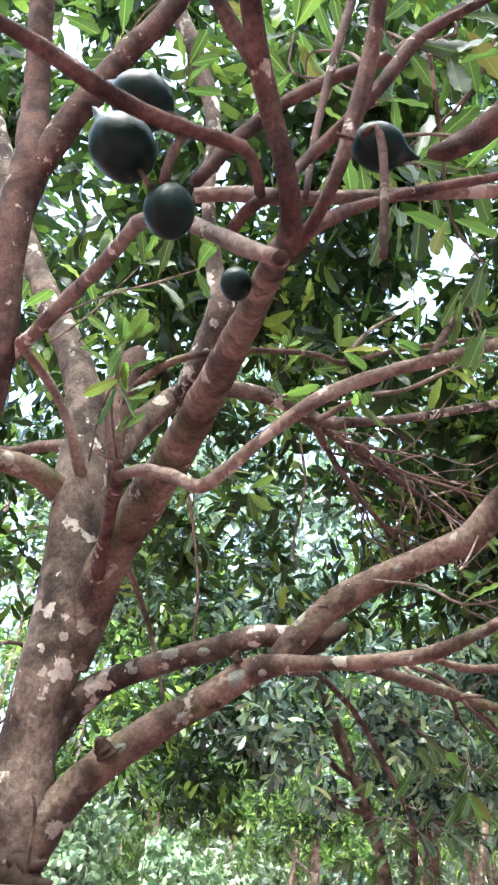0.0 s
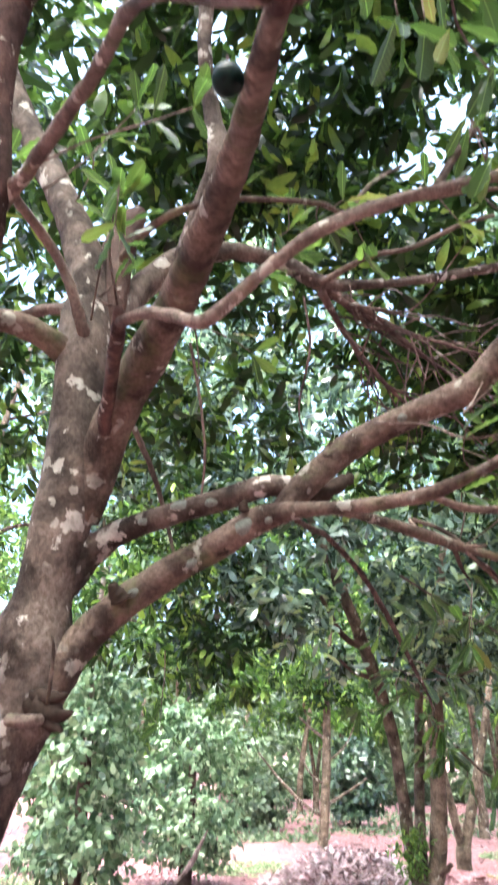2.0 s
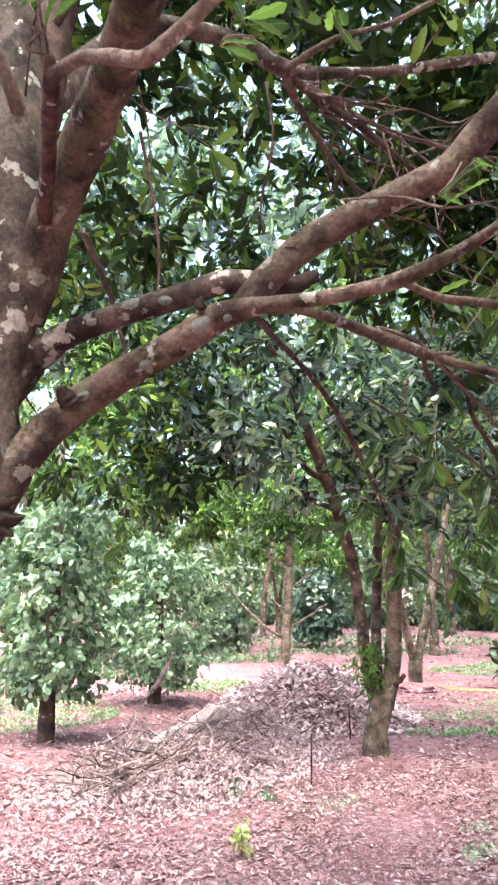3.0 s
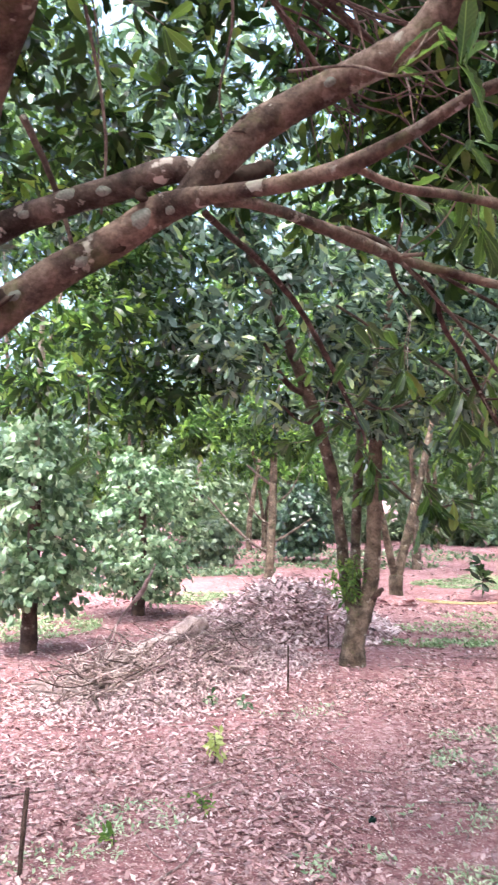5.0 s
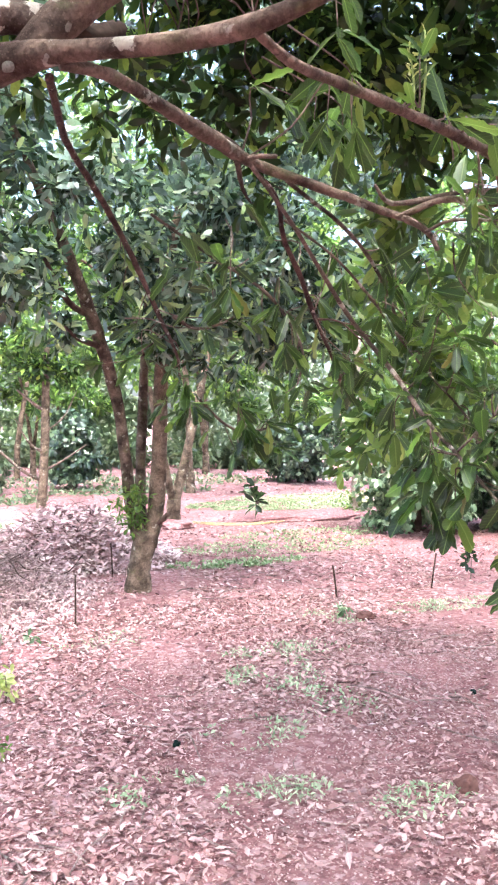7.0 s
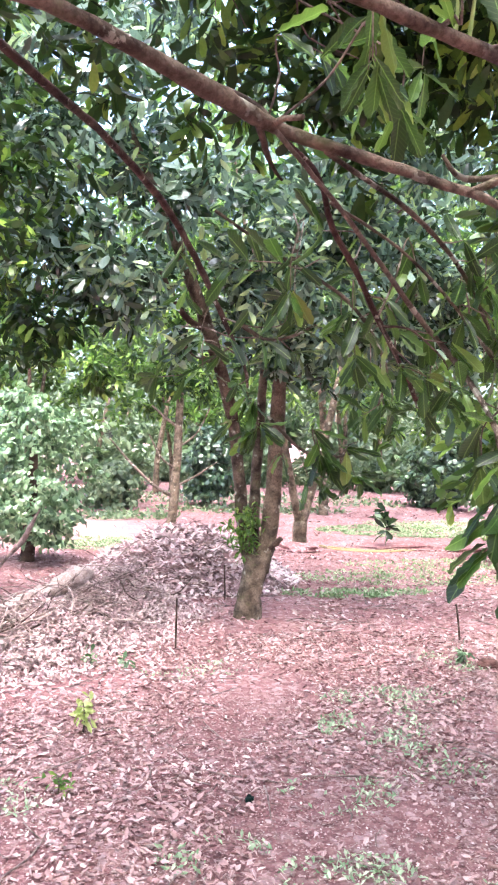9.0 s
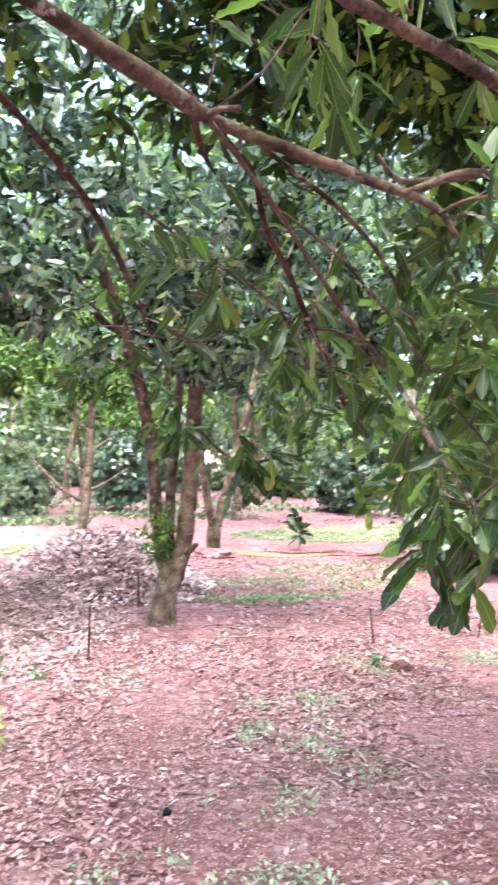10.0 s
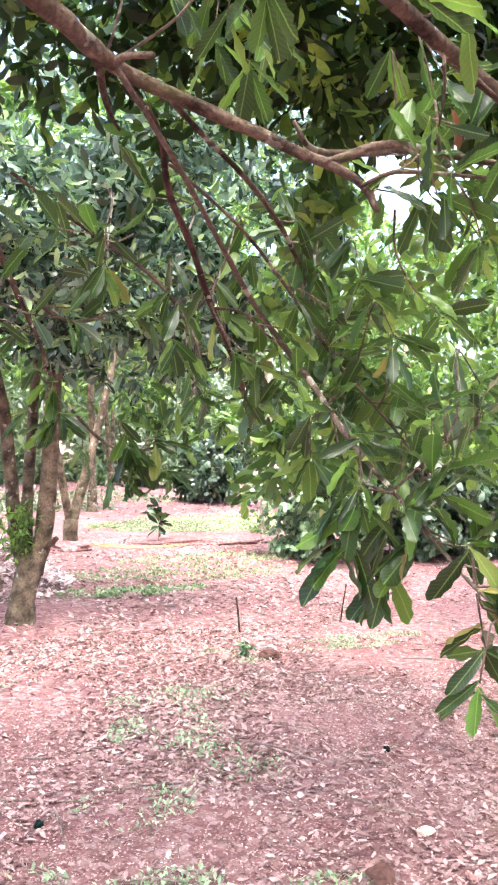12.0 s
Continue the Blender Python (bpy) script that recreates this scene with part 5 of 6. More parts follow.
def small_growth():
    """A pale new shoot, withered leaves and round lichen spots on the near tree."""
    for k, (at, way, h) in enumerate((((0.93, 2.043, 2.33), (0.03, -0.02, 1), 0.17), ((0.905, 2.036, 2.33), (-0.06, 0.0, 1), 0.12))):
        a, d = Vector(at), Vector(way).normalized()
        pts = [(*(a - d * 0.01), 0.0035), (*(a + d * h * 0.5 + Vector((0.006, 0, 0))), 0.0026), (*(a + d * h), 0.0014)]
        shoot = under(part("new_shoot", mesh_from("new_shoot", *tube(pts, 7, 0.015, 0.05, k)), shoot_green, tree, "pale upright new shoot"), tree)
        rn = np.random.default_rng(70 + k)
        n = 11
        u = np.linspace(0.45, 1.0, n)
        p = np.array([a + d * h * float(v) for v in u])
        ang = np.arange(n) * 2.2 + k
        w = np.column_stack([np.cos(ang), np.sin(ang), 0.8 + 1.6 * (u > 0.9)])
        L = rn.uniform(0.018, 0.032, n)
        me = leaf_cloud("young_leaves", p, unit(w), unit(rn.normal(0, 0.4, (n, 3)) + np.array([0, 0, 1.0])), L, L * 0.27, OBLONG)
        ob = part("young_leaves", me, leaf_yellow, shoot)
        under(ob, tree)
        ob.parent = shoot
    for k, (at, way, nor, L) in enumerate((((1.47, 2.46, 2.44), (0.55, -0.3, 0.15), (0.2, -0.8, 0.5), 0.1), ((1.45, 2.47, 2.42), (0.25, -0.2, -0.6), (0.3, -0.9, 0.2), 0.085))):
        me = wrinkled_leaf(90 + k, 7, 0.4, 0.12)
        me.materials.append(leaf_withered)
        ob = new("withered_leaf", me)
        w = Vector(way).normalized()
        side = w.cross(Vector(nor)).normalized()
        m = Matrix((side, w, side.cross(w))).transposed().to_4x4()
        m.translation = Vector(at)
        ob.parent = tree
        ob.matrix_world = m @ Matrix.Diagonal((L * 1.5, L, L, 1))
        tagged(ob, "withered orange-brown leaf")
    for k, (name, u, turn, r) in enumerate((("limb_a", 0.57, -30, 0.017), ("limb_a", 0.68, 10, 0.012), ("limb_a", 0.45, 0, 0.01), ("limb_b", 0.36, -10, 0.02), ("limb_b", 0.28, 15, 0.012), ("limb_b", 0.4, 25, 0.01), ("limb_b", 0.2, -5, 0.014), ("limb_a_up", 0.3, 0, 0.01))):
        q = smooth_path(BOUGHS[name], 0.01)
        i = int(len(q) * u)
        c, along = Vector(q[i][:3]), Vector(q[min(i + 3, len(q) - 1)][:3]) - Vector(q[i - 3][:3])
        along.normalize()
        out = Matrix.Rotation(radians(turn), 3, along) @ (Vector((0.15, -1, -0.1)) - along * along.dot(Vector((0.15, -1, -0.1)))).normalized()
        side, rad = along.cross(out), float(q[i][3])
        verts, faces = [], []
        for j in range(3):
            for w in range(16):
                a = 2 * math.pi * w / 16
                rr = r * (0.02, 0.6, 1)[j] * (1 + 0.3 * noise.noise(Vector((math.cos(a), math.sin(a), k * 2.0))))
                x, y = 1.4 * rr * math.cos(a), rr * math.sin(a)
                t = y / rad
                verts.append(tuple(c + along * x + (out * math.cos(t) + side * math.sin(t)) * (rad * 1.05 + (0.0016, 0.0014, -0.002)[j])))
        for j in range(2):
            faces += [(j * 16 + w, (j + 1) * 16 + w, (j + 1) * 16 + (w + 1) % 16, j * 16 + (w + 1) % 16) for w in range(16)]
        under(part("lichen_patch", mesh_from("lichen_patch", verts, faces), lichen_grey, tree, "pale grey-green lichen spot"), tree)


small_growth()


def orchard_tree(x, y, seed, height=6.0, spread=2.2, bottom=2.0, trunk=0.11, stems=2, count=1100, mat=None, leaf=(0.11, 0.18), fork=0.9, lean=0.0, gap=0.12, per=12, squash=0.9):
    r = random.Random(seed)
    rn = np.random.default_rng(seed + 100)
    t = anchor("macadamia_tree", (x, y, ground_z(x, y)), "forked grey-brown macadamia trunk under a dense green crown", "tree", "orchard trees")
    z0 = ground_z(x, y)
    v, f = tube([(x, y, z0 - 0.1, trunk * 1.35), (x, y, z0 + 0.08, trunk * 1.12), (x + lean * 0.4, y, z0 + fork * 0.5, trunk), (x + lean, y, z0 + fork, trunk * 1.05)], 12, 0.1, 0.06, seed)
    under(part("trunk", mesh_from("trunk", v, f), bark_far, t), t)
    for s in range(stems):
        a = 2 * math.pi * (s + r.uniform(0.1, 0.5)) / stems
        w = trunk * r.uniform(0.55, 0.75)
        p = [(x + lean, y, z0 + fork - 0.12, w * 1.1)]
        hx, hy = x + lean, y
        for k in range(1, 5):
            hx += math.cos(a) * spread * 0.1 * r.uniform(0.6, 1.5)
            hy += math.sin(a) * spread * 0.1 * r.uniform(0.6, 1.5)
            p.append((hx, hy, z0 + fork + (height * 0.8 - fork) * k / 4, w * (1 - 0.2 * k)))
        v, f = tube(p, 9, 0.15, 0.06, seed + s)
        under(part("limb", mesh_from("limb", v, f), bark_far, t), t)
        for k in range(3):
            q = p[2 + k % 3]
            b = a + r.uniform(-1.6, 1.6)
            l = spread * r.uniform(0.5, 0.85)
            e = [(q[0], q[1], q[2], q[3] * 0.6), (q[0] + math.cos(b) * l * 0.5, q[1] + math.sin(b) * l * 0.5, q[2] + l * 0.22, q[3] * 0.4), (q[0] + math.cos(b) * l, q[1] + math.sin(b) * l, q[2] + l * r.uniform(-0.1, 0.3), q[3] * 0.15)]
            v, f = tube(e, 6, 0.2, 0.08, seed + k)
            under(part("branch", mesh_from("branch", v, f), bark_dark, t), t)
    mid = (height + bottom) / 2
    blobs = [(x, y, mid + 0.3, spread, spread * squash, (height - bottom) / 2, count // 2)]
    for k in range(5):
        a = r.uniform(0, 6.28)
        blobs.append((x + math.cos(a) * spread * 0.6, y + math.sin(a) * spread * 0.55, mid + r.uniform(-0.45, 0.35) * (height - bottom), spread * 0.5, spread * 0.5, (height - bottom) * 0.24, count // 10))
    c, o = blob_points(rn, blobs, 0.35, gap)
    c[:, 2] = np.maximum(c[:, 2], z0 + bottom - 0.25 + rn.random(len(c)) * 0.35)
    me = leaf_cloud("crown", *sprays(rn, c, o, per, 0.24, leaf), FAR_LEAF if 5 < y < 15 else THIN_LEAF)
    ob = under(part("crown", me, mat or leaf_green, t), t)
    ob["kind"] = "stuff"
    return t


def second_tree():
    """The forked tree in the middle distance."""
    t = anchor("macadamia_tree", (2.05, 8.75, 0), "forked macadamia tree with a pale brown trunk and dense crown", "tree", "orchard trees")
    z = ground_z(2.05, 8.75)
    under(part("trunk", mesh_from("trunk", *tube([(2.08, 8.75, z - 0.1, 0.155), (2.085, 8.75, z + 0.06, 0.135), (2.11, 8.75, 0.3, 0.116), (2.15, 8.75, 0.5, 0.118), (2.165, 8.75, 0.6, 0.11)], 16, 0.04, 0.08, 3.3)), bark_far, t, "mossy pale brown trunk"), t)
    under(part("limb", mesh_from("limb", *tube([(2.19, 8.75, 0.45, 0.09), (2.26, 8.75, 0.75, 0.085), (2.30, 8.75, 1.2, 0.08), (2.32, 8.75, 1.8, 0.075), (2.36, 8.8, 2.6, 0.065), (2.5, 8.9, 3.6, 0.05), (2.8, 9.0, 4.8, 0.03)], 12, 0.06, 0.07, 5.1)), bark_far, t), t)
    under(part("limb", mesh_from("limb", *tube([(2.12, 8.75, 0.5, 0.08), (2.03, 8.8, 0.85, 0.065), (1.97, 8.8, 1.35, 0.06), (1.88, 8.8, 1.95, 0.06), (1.66, 8.7, 2.6, 0.065), (1.45, 8.6, 3.1, 0.06), (1.2, 8.45, 3.6, 0.05), (0.8, 8.3, 4.4, 0.035), (0.5, 8.2, 5.0, 0.02)], 12, 0.06, 0.07, 7.2)), bark, t, "dark leaning stem"), t)
    under(part("limb", mesh_from("limb", *tube([(2.17, 8.85, 0.55, 0.06), (2.16, 8.95, 1.0, 0.055), (2.2, 9.0, 1.8, 0.05), (2.3, 9.2, 3.0, 0.035)], 10, 0.06, 0.07, 8.2)), bark, t), t)
    under(part("branch", mesh_from("branch", *tube([(1.6, 8.7, 2.75, 0.035), (1.35, 8.5, 2.85, 0.03), (1.1, 8.3, 3.2, 0.018)], 8, 0.06)), bark_dark, t), t)
    under(part("branch", mesh_from("branch", *tube([(1.7, 8.7, 2.45, 0.03), (1.45, 8.5, 2.5, 0.022), (1.3, 8.4, 2.6, 0.012)], 8, 0.06)), bark_dark, t), t)
    under(part("burl", mesh_from("burl", *tube([(2.24, 8.72, 0.66, 0.035), (2.33, 8.66, 0.74, 0.03), (2.37, 8.64, 0.79, 0.02)], 8, 0.02, 0.2)), bark_dark, t), t)
    rn = np.random.default_rng(77)
    # the last, high blob is added to shade the ground below
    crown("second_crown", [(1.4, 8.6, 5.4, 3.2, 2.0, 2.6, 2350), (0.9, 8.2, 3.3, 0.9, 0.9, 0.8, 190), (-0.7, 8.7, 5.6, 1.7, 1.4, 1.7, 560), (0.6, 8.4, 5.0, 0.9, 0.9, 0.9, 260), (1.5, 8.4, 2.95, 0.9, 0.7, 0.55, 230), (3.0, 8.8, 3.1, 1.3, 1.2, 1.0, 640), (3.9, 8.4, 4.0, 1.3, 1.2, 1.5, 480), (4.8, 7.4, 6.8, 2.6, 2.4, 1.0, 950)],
          rn, leaf_sky_sheen, t, 14, (0.12, 0.19), 0.3, template=OBLONG, gap=0.34, gap_scale=2.2, bare=[(1.95 - 0.42 * k, 8.7, 1.95 + 0.95 * k, 0.3 - 0.1 * k) for k in np.linspace(0, 1.3, 14)])
    crown("low_bough", [(-0.35, 8.0, 3.1, 0.95, 0.9, 0.85, 430), (-0.5, 7.6, 4.2, 1.0, 0.8, 0.8, 190)], rn, leaf_green, t, 12, (0.1, 0.16), 0.32, template=OBLONG, gap=0.3, gap_scale=3.2, label="drooping leaf sprays, darkened as in crown shade")
    p = np.column_stack([rn.normal(2.02, 0.07, 40), rn.normal(8.7, 0.06, 40), rn.uniform(0.62, 1.1, 40)])
    me = leaf_cloud("shoots", *sprays(rn, p, unit(rn.normal(0, 1, (40, 3))), 9, 0.08, (0.06, 0.1), 0.3), FAR_LEAF)
    under(part("new_growth", me, leaf_fresh, t, "fresh green shoots in the fork"), t)["kind"] = "stuff"


second_tree()
rng = np.random.default_rng(61)
# rows of trees behind: x, y, seed, height, spread, bottom, trunk, stems
# seeds 13 to 18 are added out of view to block light
for x, y, seed, h, s, b, w, st, fk in ((3.95, 13.6, 1, 8.6, 4.2, 2.3, 0.11, 2, 0.45), (6.1, 19.3, 2, 9.2, 3.4, 2.1, 0.11, 2, 0.5), (3.4, 26.3, 4, 9.0, 2.9, 2.0, 0.09, 2, 0.8),
                                       (-0.6, 21.0, 5, 9.0, 3.0, 1.9, 0.085, 2, 0.8), (8.7, 25.6, 6, 9.0, 3.0, 2.1, 0.11, 2, 0.6), (-3.6, 13.4, 7, 8.6, 2.8, 2.3, 0.13, 2, 0.6), (-3.0, 18.5, 8, 9.2, 3.1, 2.3, 0.13, 2, 0.6),
                                       (9.3, 12.2, 9, 6.4, 2.4, 1.7, 0.12, 2, 0.6), (12.4, 19.8, 10, 8.2, 3.0, 1.6, 0.13, 2, 0.6), (-3.4, -3.0, 13, 6.4, 2.4, 1.8, 0.12, 2, 0.7), (3.2, -3.6, 14, 6.6, 2.6, 1.8, 0.12, 2, 0.7), (0.0, -8.0, 15, 6.8, 2.8, 1.6, 0.12, 2, 0.7), (-6.5, 3.0, 16, 6.4, 2.4, 1.6, 0.12, 2, 0.7), (7.0, -0.5, 17, 6.4, 2.4, 1.6, 0.12, 2, 0.7), (7.6, 3.1, 18, 6.6, 2.6, 1.7, 0.12, 2, 0.7), (9.0, 8.8, 19, 7.4, 2.8, 2.1, 0.12, 2, 0.7), (6.4, 6.4, 11, 6.2, 2.2, 1.9, 0.12, 2, 0.5), (-2.5, 7.2, 12, 7.6, 2.6, 2.9, 0.12, 2, 0.7)):
    orchard_tree(x, y, seed, h, s, b, w, st, {12: 520, 11: 620, 9: 1000, 7: 1000, 8: 900, 19: 900}.get(seed, 2000 if y < 15 else 1500), leaf_backlit if seed in (9, 11, 19) else leaf_green if seed == 12 else leaf_orchard_lit, (0.14, 0.2) if y < 15 else (0.2, 0.31), fk, gap=0.36 if seed == 12 else 0.24 if y < 15 else 0.18)


def thin_tree():
    """The slender grey trunk with bare side branches behind the leaf heap."""
    x, y = 2.3, 16.9
    z = ground_z(x, y)
    t = anchor("macadamia_tree", (x, y, z), "slender grey trunk with bare side branches and a thin crown", "tree", "orchard trees")
    under(part("trunk", mesh_from("trunk", *tube([(x, y, z - 0.1, 0.11), (x, y, z + 0.1, 0.095), (x + 0.05, y, z + 0.9, 0.085), (x + 0.08, y, z + 1.8, 0.08), (x + 0.1, y, z + 2.9, 0.06), (x + 0.2, y, z + 4.2, 0.03)], 12, 0.1, 0.07, 4.1)), bark_far, t), t)
    for p in (((0.0, 0, 0.55, 0.035), (-0.35, -0.1, 0.75, 0.03), (-0.8, -0.2, 1.15, 0.024), (-1.25, -0.3, 1.65, 0.014)), ((0.06, 0, 0.75, 0.03), (0.4, -0.1, 0.95, 0.022), (0.85, -0.1, 1.25, 0.012)),
              ((0.08, 0, 1.9, 0.035), (-0.15, 0, 2.05, 0.03), (-0.45, 0, 2.3, 0.02)), ((0.04, 0, 1.1, 0.028), (-0.25, -0.1, 1.3, 0.02), (-0.5, -0.1, 1.75, 0.012)), ((0.08, 0, 1.5, 0.025), (0.45, 0.1, 1.8, 0.018), (0.7, 0.1, 2.3, 0.01))):
        under(part("branch", mesh_from("branch", *tube([(x + a, y + b, z + c, r) for a, b, c, r in p], 8, 0.08, 0.1, p[1][0])), bark_grey, t), t)
    rn = np.random.default_rng(29)
    crown("crown", [(x, y, 4.2, 1.5, 1.4, 1.5, 420)], rn, leaf_green, t, 12, (0.14, 0.22), template=THIN_LEAF)


thin_tree()


def far_woods():
    rn = np.random.default_rng(303)
    blobs = []
    for i in range(70):
        a = rn.uniform(-0.75, 1.0)
        d = rn.uniform(30, 46)
        x, y = math.sin(a) * d, math.cos(a) * d
        h = rn.uniform(3.0, 8.5)
        blobs.append((x, y, 0.4 + h * 0.5, rn.uniform(2.2, 3.6), 2.2, h * 0.5, 200))
    for i in range(40):
        a, d = rn.uniform(-0.6, 0.9), rn.uniform(29, 42)
        h = rn.uniform(0.8, 2.2)
        blobs.append((math.sin(a) * d, math.cos(a) * d, h * 0.5, rn.uniform(0.7, 1.4), 0.8, h * 0.5, 130))
    for x, h in ((6.6, 3.0), (8.4, 2.6), (7.4, 4.4)):
        blobs.append((x, 31.0, h * 0.5, 1.5, 1.2, h * 0.55, 160))
    c, o = blob_points(rn, blobs, 0.5, 0.0)
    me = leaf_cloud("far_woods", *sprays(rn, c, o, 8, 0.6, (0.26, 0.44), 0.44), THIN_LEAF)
    tagged(part("far_woods", me, leaf_hazed), "distant orchard foliage, haze painted into its greyed green", "woods", kind="stuff")
    trunks = []
    for i in range(60):
        a, d = rn.uniform(-0.7, 0.95), rn.uniform(24, 42)
        x, y = math.sin(a) * d, math.cos(a) * d
        trunks.append(tube([(x, y, -0.3, 0.1), (x, y, 1.0, 0.085), (x + rn.normal(0, 0.2), y, 3.0, 0.06)], 7, 0.6, 0.05, i))
    tagged(part("far_trunks", mesh_from("far_trunks", *joined(trunks)), bark_far), "distant slender orchard trunks", "woods", kind="stuff")


far_woods()


# ---- pepper vines on posts ----
def pepper_vine(x, y, top, width, pole_top, seed, low=0.6, leaf=(0.075, 0.12), mat=None):
    rn = np.random.default_rng(seed)
    z = ground_z(x, y)
    t = anchor("pepper_vine", (x, y, z), "bushy pale green pepper vine climbing a living post", "vine", "pepper vines")
    v, f = tube([(x, y, z - 0.1, 0.12), (x, y, z + 0.05, 0.1), (x + 0.03, y, z + top * 0.4, 0.075), (x + 0.05, y, z + top * 0.85, 0.045)], 10, 0.12, 0.1, seed)
    under(part("trunk", mesh_from("trunk", v, f), bark_dark, t), t)
    if pole_top > top:
        v, f = tube([(x + 0.03, y - 0.03, z - 0.1, 0.03), (x + 0.05, y - 0.03, z + top, 0.03), (x + 0.07, y - 0.03, z + pole_top, 0.028)], 9, 0.2, 0.04, seed + 3)
        under(part("pole", mesh_from("pole", v, f), post_wood, t, "weathered pale pole"), t)
    h = top - low
    n = int(200 * width * h)
    k = rn.uniform(0, 1, n) ** 1.15
    a = rn.uniform(0, 2 * math.pi, n)
    bulge = np.array([noise.noise(Vector((math.cos(u) * 1.3, math.sin(u) * 1.3, v * 3.5 + seed))) for u, v in zip(a, k)])
    rad = width / 2 * (0.28 + 0.78 * np.sin(np.pi * np.minimum(1, 0.2 + k * 0.78)) ** 0.9) * rn.uniform(0.35, 1.06, n) * (1 + 0.65 * bulge)
    p = np.column_stack([x + np.cos(a) * rad, y + np.sin(a) * rad, z + low + k * h + 0.16 * bulge * h])
    o = np.column_stack([np.cos(a), np.sin(a), np.zeros(n)])
    pos, way, nor, L, W = sprays(rn, p, o, 9, 0.14, leaf, 0.56, 0.9)
    ob = under(part("foliage", leaf_cloud("foliage", pos, way, nor + o[np.repeat(np.arange(n), 9)] * 0.9, L, W, OBLONG), mat or leaf_pepper, t), t)
    ob["kind"] = "stuff"


pepper_vine(-1.29, 9.7, 2.6, 1.35, 3.7, 1, 0.55, (0.075, 0.125))
pepper_vine(-0.17, 12.3, 2.2, 1.6, 0, 2, 0.35, (0.07, 0.115))
pepper_vine(3.7, 21.2, 1.9, 1.3, 0, 4, 0.3, (0.14, 0.2), leaf_bush)
pepper_vine(10.4, 22.2, 2.0, 2.0, 0, 5, 0.25, (0.14, 0.2), leaf_bush)
pepper_vine(7.35, 11.7, 2.5, 2.0, 0, 6, 0.15, (0.085, 0.14), leaf_pepper)
pepper_vine(9.1, 11.3, 2.7, 2.3, 0, 10, 0.15, (0.10, 0.16), leaf_bush)
pepper_vine(10.6, 11.2, 2.8, 2.5, 0, 9, 0.15, (0.10, 0.16), leaf_bush)
pepper_vine(1.3, 20.5, 1.1, 1.2, 0, 7, 0.1, (0.12, 0.18), leaf_hazed)
pepper_vine(-3.3, 11.2, 2.6, 1.5, 3.2, 8, 0.6)


def pale_post(x, y, top):
    t = anchor("post", (x, y, ground_z(x, y)), "pale weathered living post with a tuft of weeds at its foot", "post")
    z = ground_z(x, y)
    v, f = tube([(x, y, z - 0.1, 0.11), (x, y, z + 0.1, 0.095), (x + 0.03, y, z + 1.2, 0.08), (x + 0.02, y, z + top, 0.075)], 12, 0.12, 0.06, 6.6)
    under(part("shaft", mesh_from("shaft", v, f), post_wood, t), t)
    rn = np.random.default_rng(35)
    p = np.column_stack([rn.normal(x, 0.12, 26), rn.normal(y - 0.1, 0.1, 26), z + rn.uniform(0.05, 0.5, 26) ** 1.3])
    me = leaf_cloud("tuft", *sprays(rn, p, unit(rn.normal(0, 1, (26, 3))), 8, 0.1, (0.07, 0.12), 0.4), FAR_LEAF)
    under(part("tuft", me, leaf_fresh, t, "green weeds round the foot"), t)["kind"] = "stuff"


pale_post(8.02, 14.8, 3.4)


# ---- heaps ----
def mound(xs, ys, height):
    verts = [(x, y, ground_z(x, y) - 0.02 + height(x, y)) for y in ys for x in xs]
    w = len(xs)
    return mesh_from("core", verts, [(j * w + i, j * w + i + 1, (j + 1) * w + i + 1, (j + 1) * w + i) for j in range(len(ys) - 1) for i in range(w - 1)])


def leaf_heap():
    rn = np.random.default_rng(41)
    t = anchor("leaf_heap", (1.65, 10.8, 0), "rounded heap of dry pinkish fallen leaves", "leaf heap")

    def height(a, b):
        r = math.hypot((a - 1.75) / 1.4, (b - 10.8) / 1.15)
        return 0.62 * max(0, 1 - r * r) ** 1.5 + (0.09 * noise.noise(Vector((a * 3, b * 3, 2))) + 0.05 * noise.noise(Vector((a * 8, b * 8, 2)))) * (r < 0.95)

    under(part("core", mound(np.linspace(0.3, 3.2, 60), np.linspace(9.6, 12.0, 52), height), heap_core, t), t)
    n = 15000
    P = np.column_stack([rn.uniform(0.3, 3.2, n), rn.uniform(9.6, 11.7, n), np.zeros(n)])
    P[:, 2] = [height(a, b) for a, b, _ in P]
    P = P[P[:, 2] > 0.01]
    P[:, 2] += [ground_z(a, b) for a, b, _ in P]
    P[:, 2] += rn.uniform(-0.015, 0.035, len(P))
    way, nor = flat_ways(rn, len(P), 0.45)
    L = rn.uniform(0.045, 0.12, len(P))
    ob = under(part("leaves", leaf_cloud("leaves", P, way, nor, L, L * rn.uniform(0.28, 0.5, len(P)), CHIP), leaf_weathered, t), t)
    ob["kind"] = "stuff"
    for i in range(70):
        x, y, a = rn.normal(1.6, 0.6), rn.normal(10.45, 0.4), rn.uniform(0, 6.28)
        l, r = rn.uniform(0.1, 0.35), rn.uniform(0.003, 0.007)
        d = np.array([math.cos(a), math.sin(a), rn.uniform(-0.1, 0.7)]) * l
        c = np.array([x, y, ground_z(x, y) + max(0.0, height(x, y))])
        under(part("stick", mesh_from("stick", *tube([(*c, r), (*(c + d * 0.6 + rn.normal(0, 0.03, 3)), r * 0.8), (*(c + d), r * 0.5)], 5, 0.1, 0.1, i)), dead_wood if i % 2 else bark_dark, t), t)


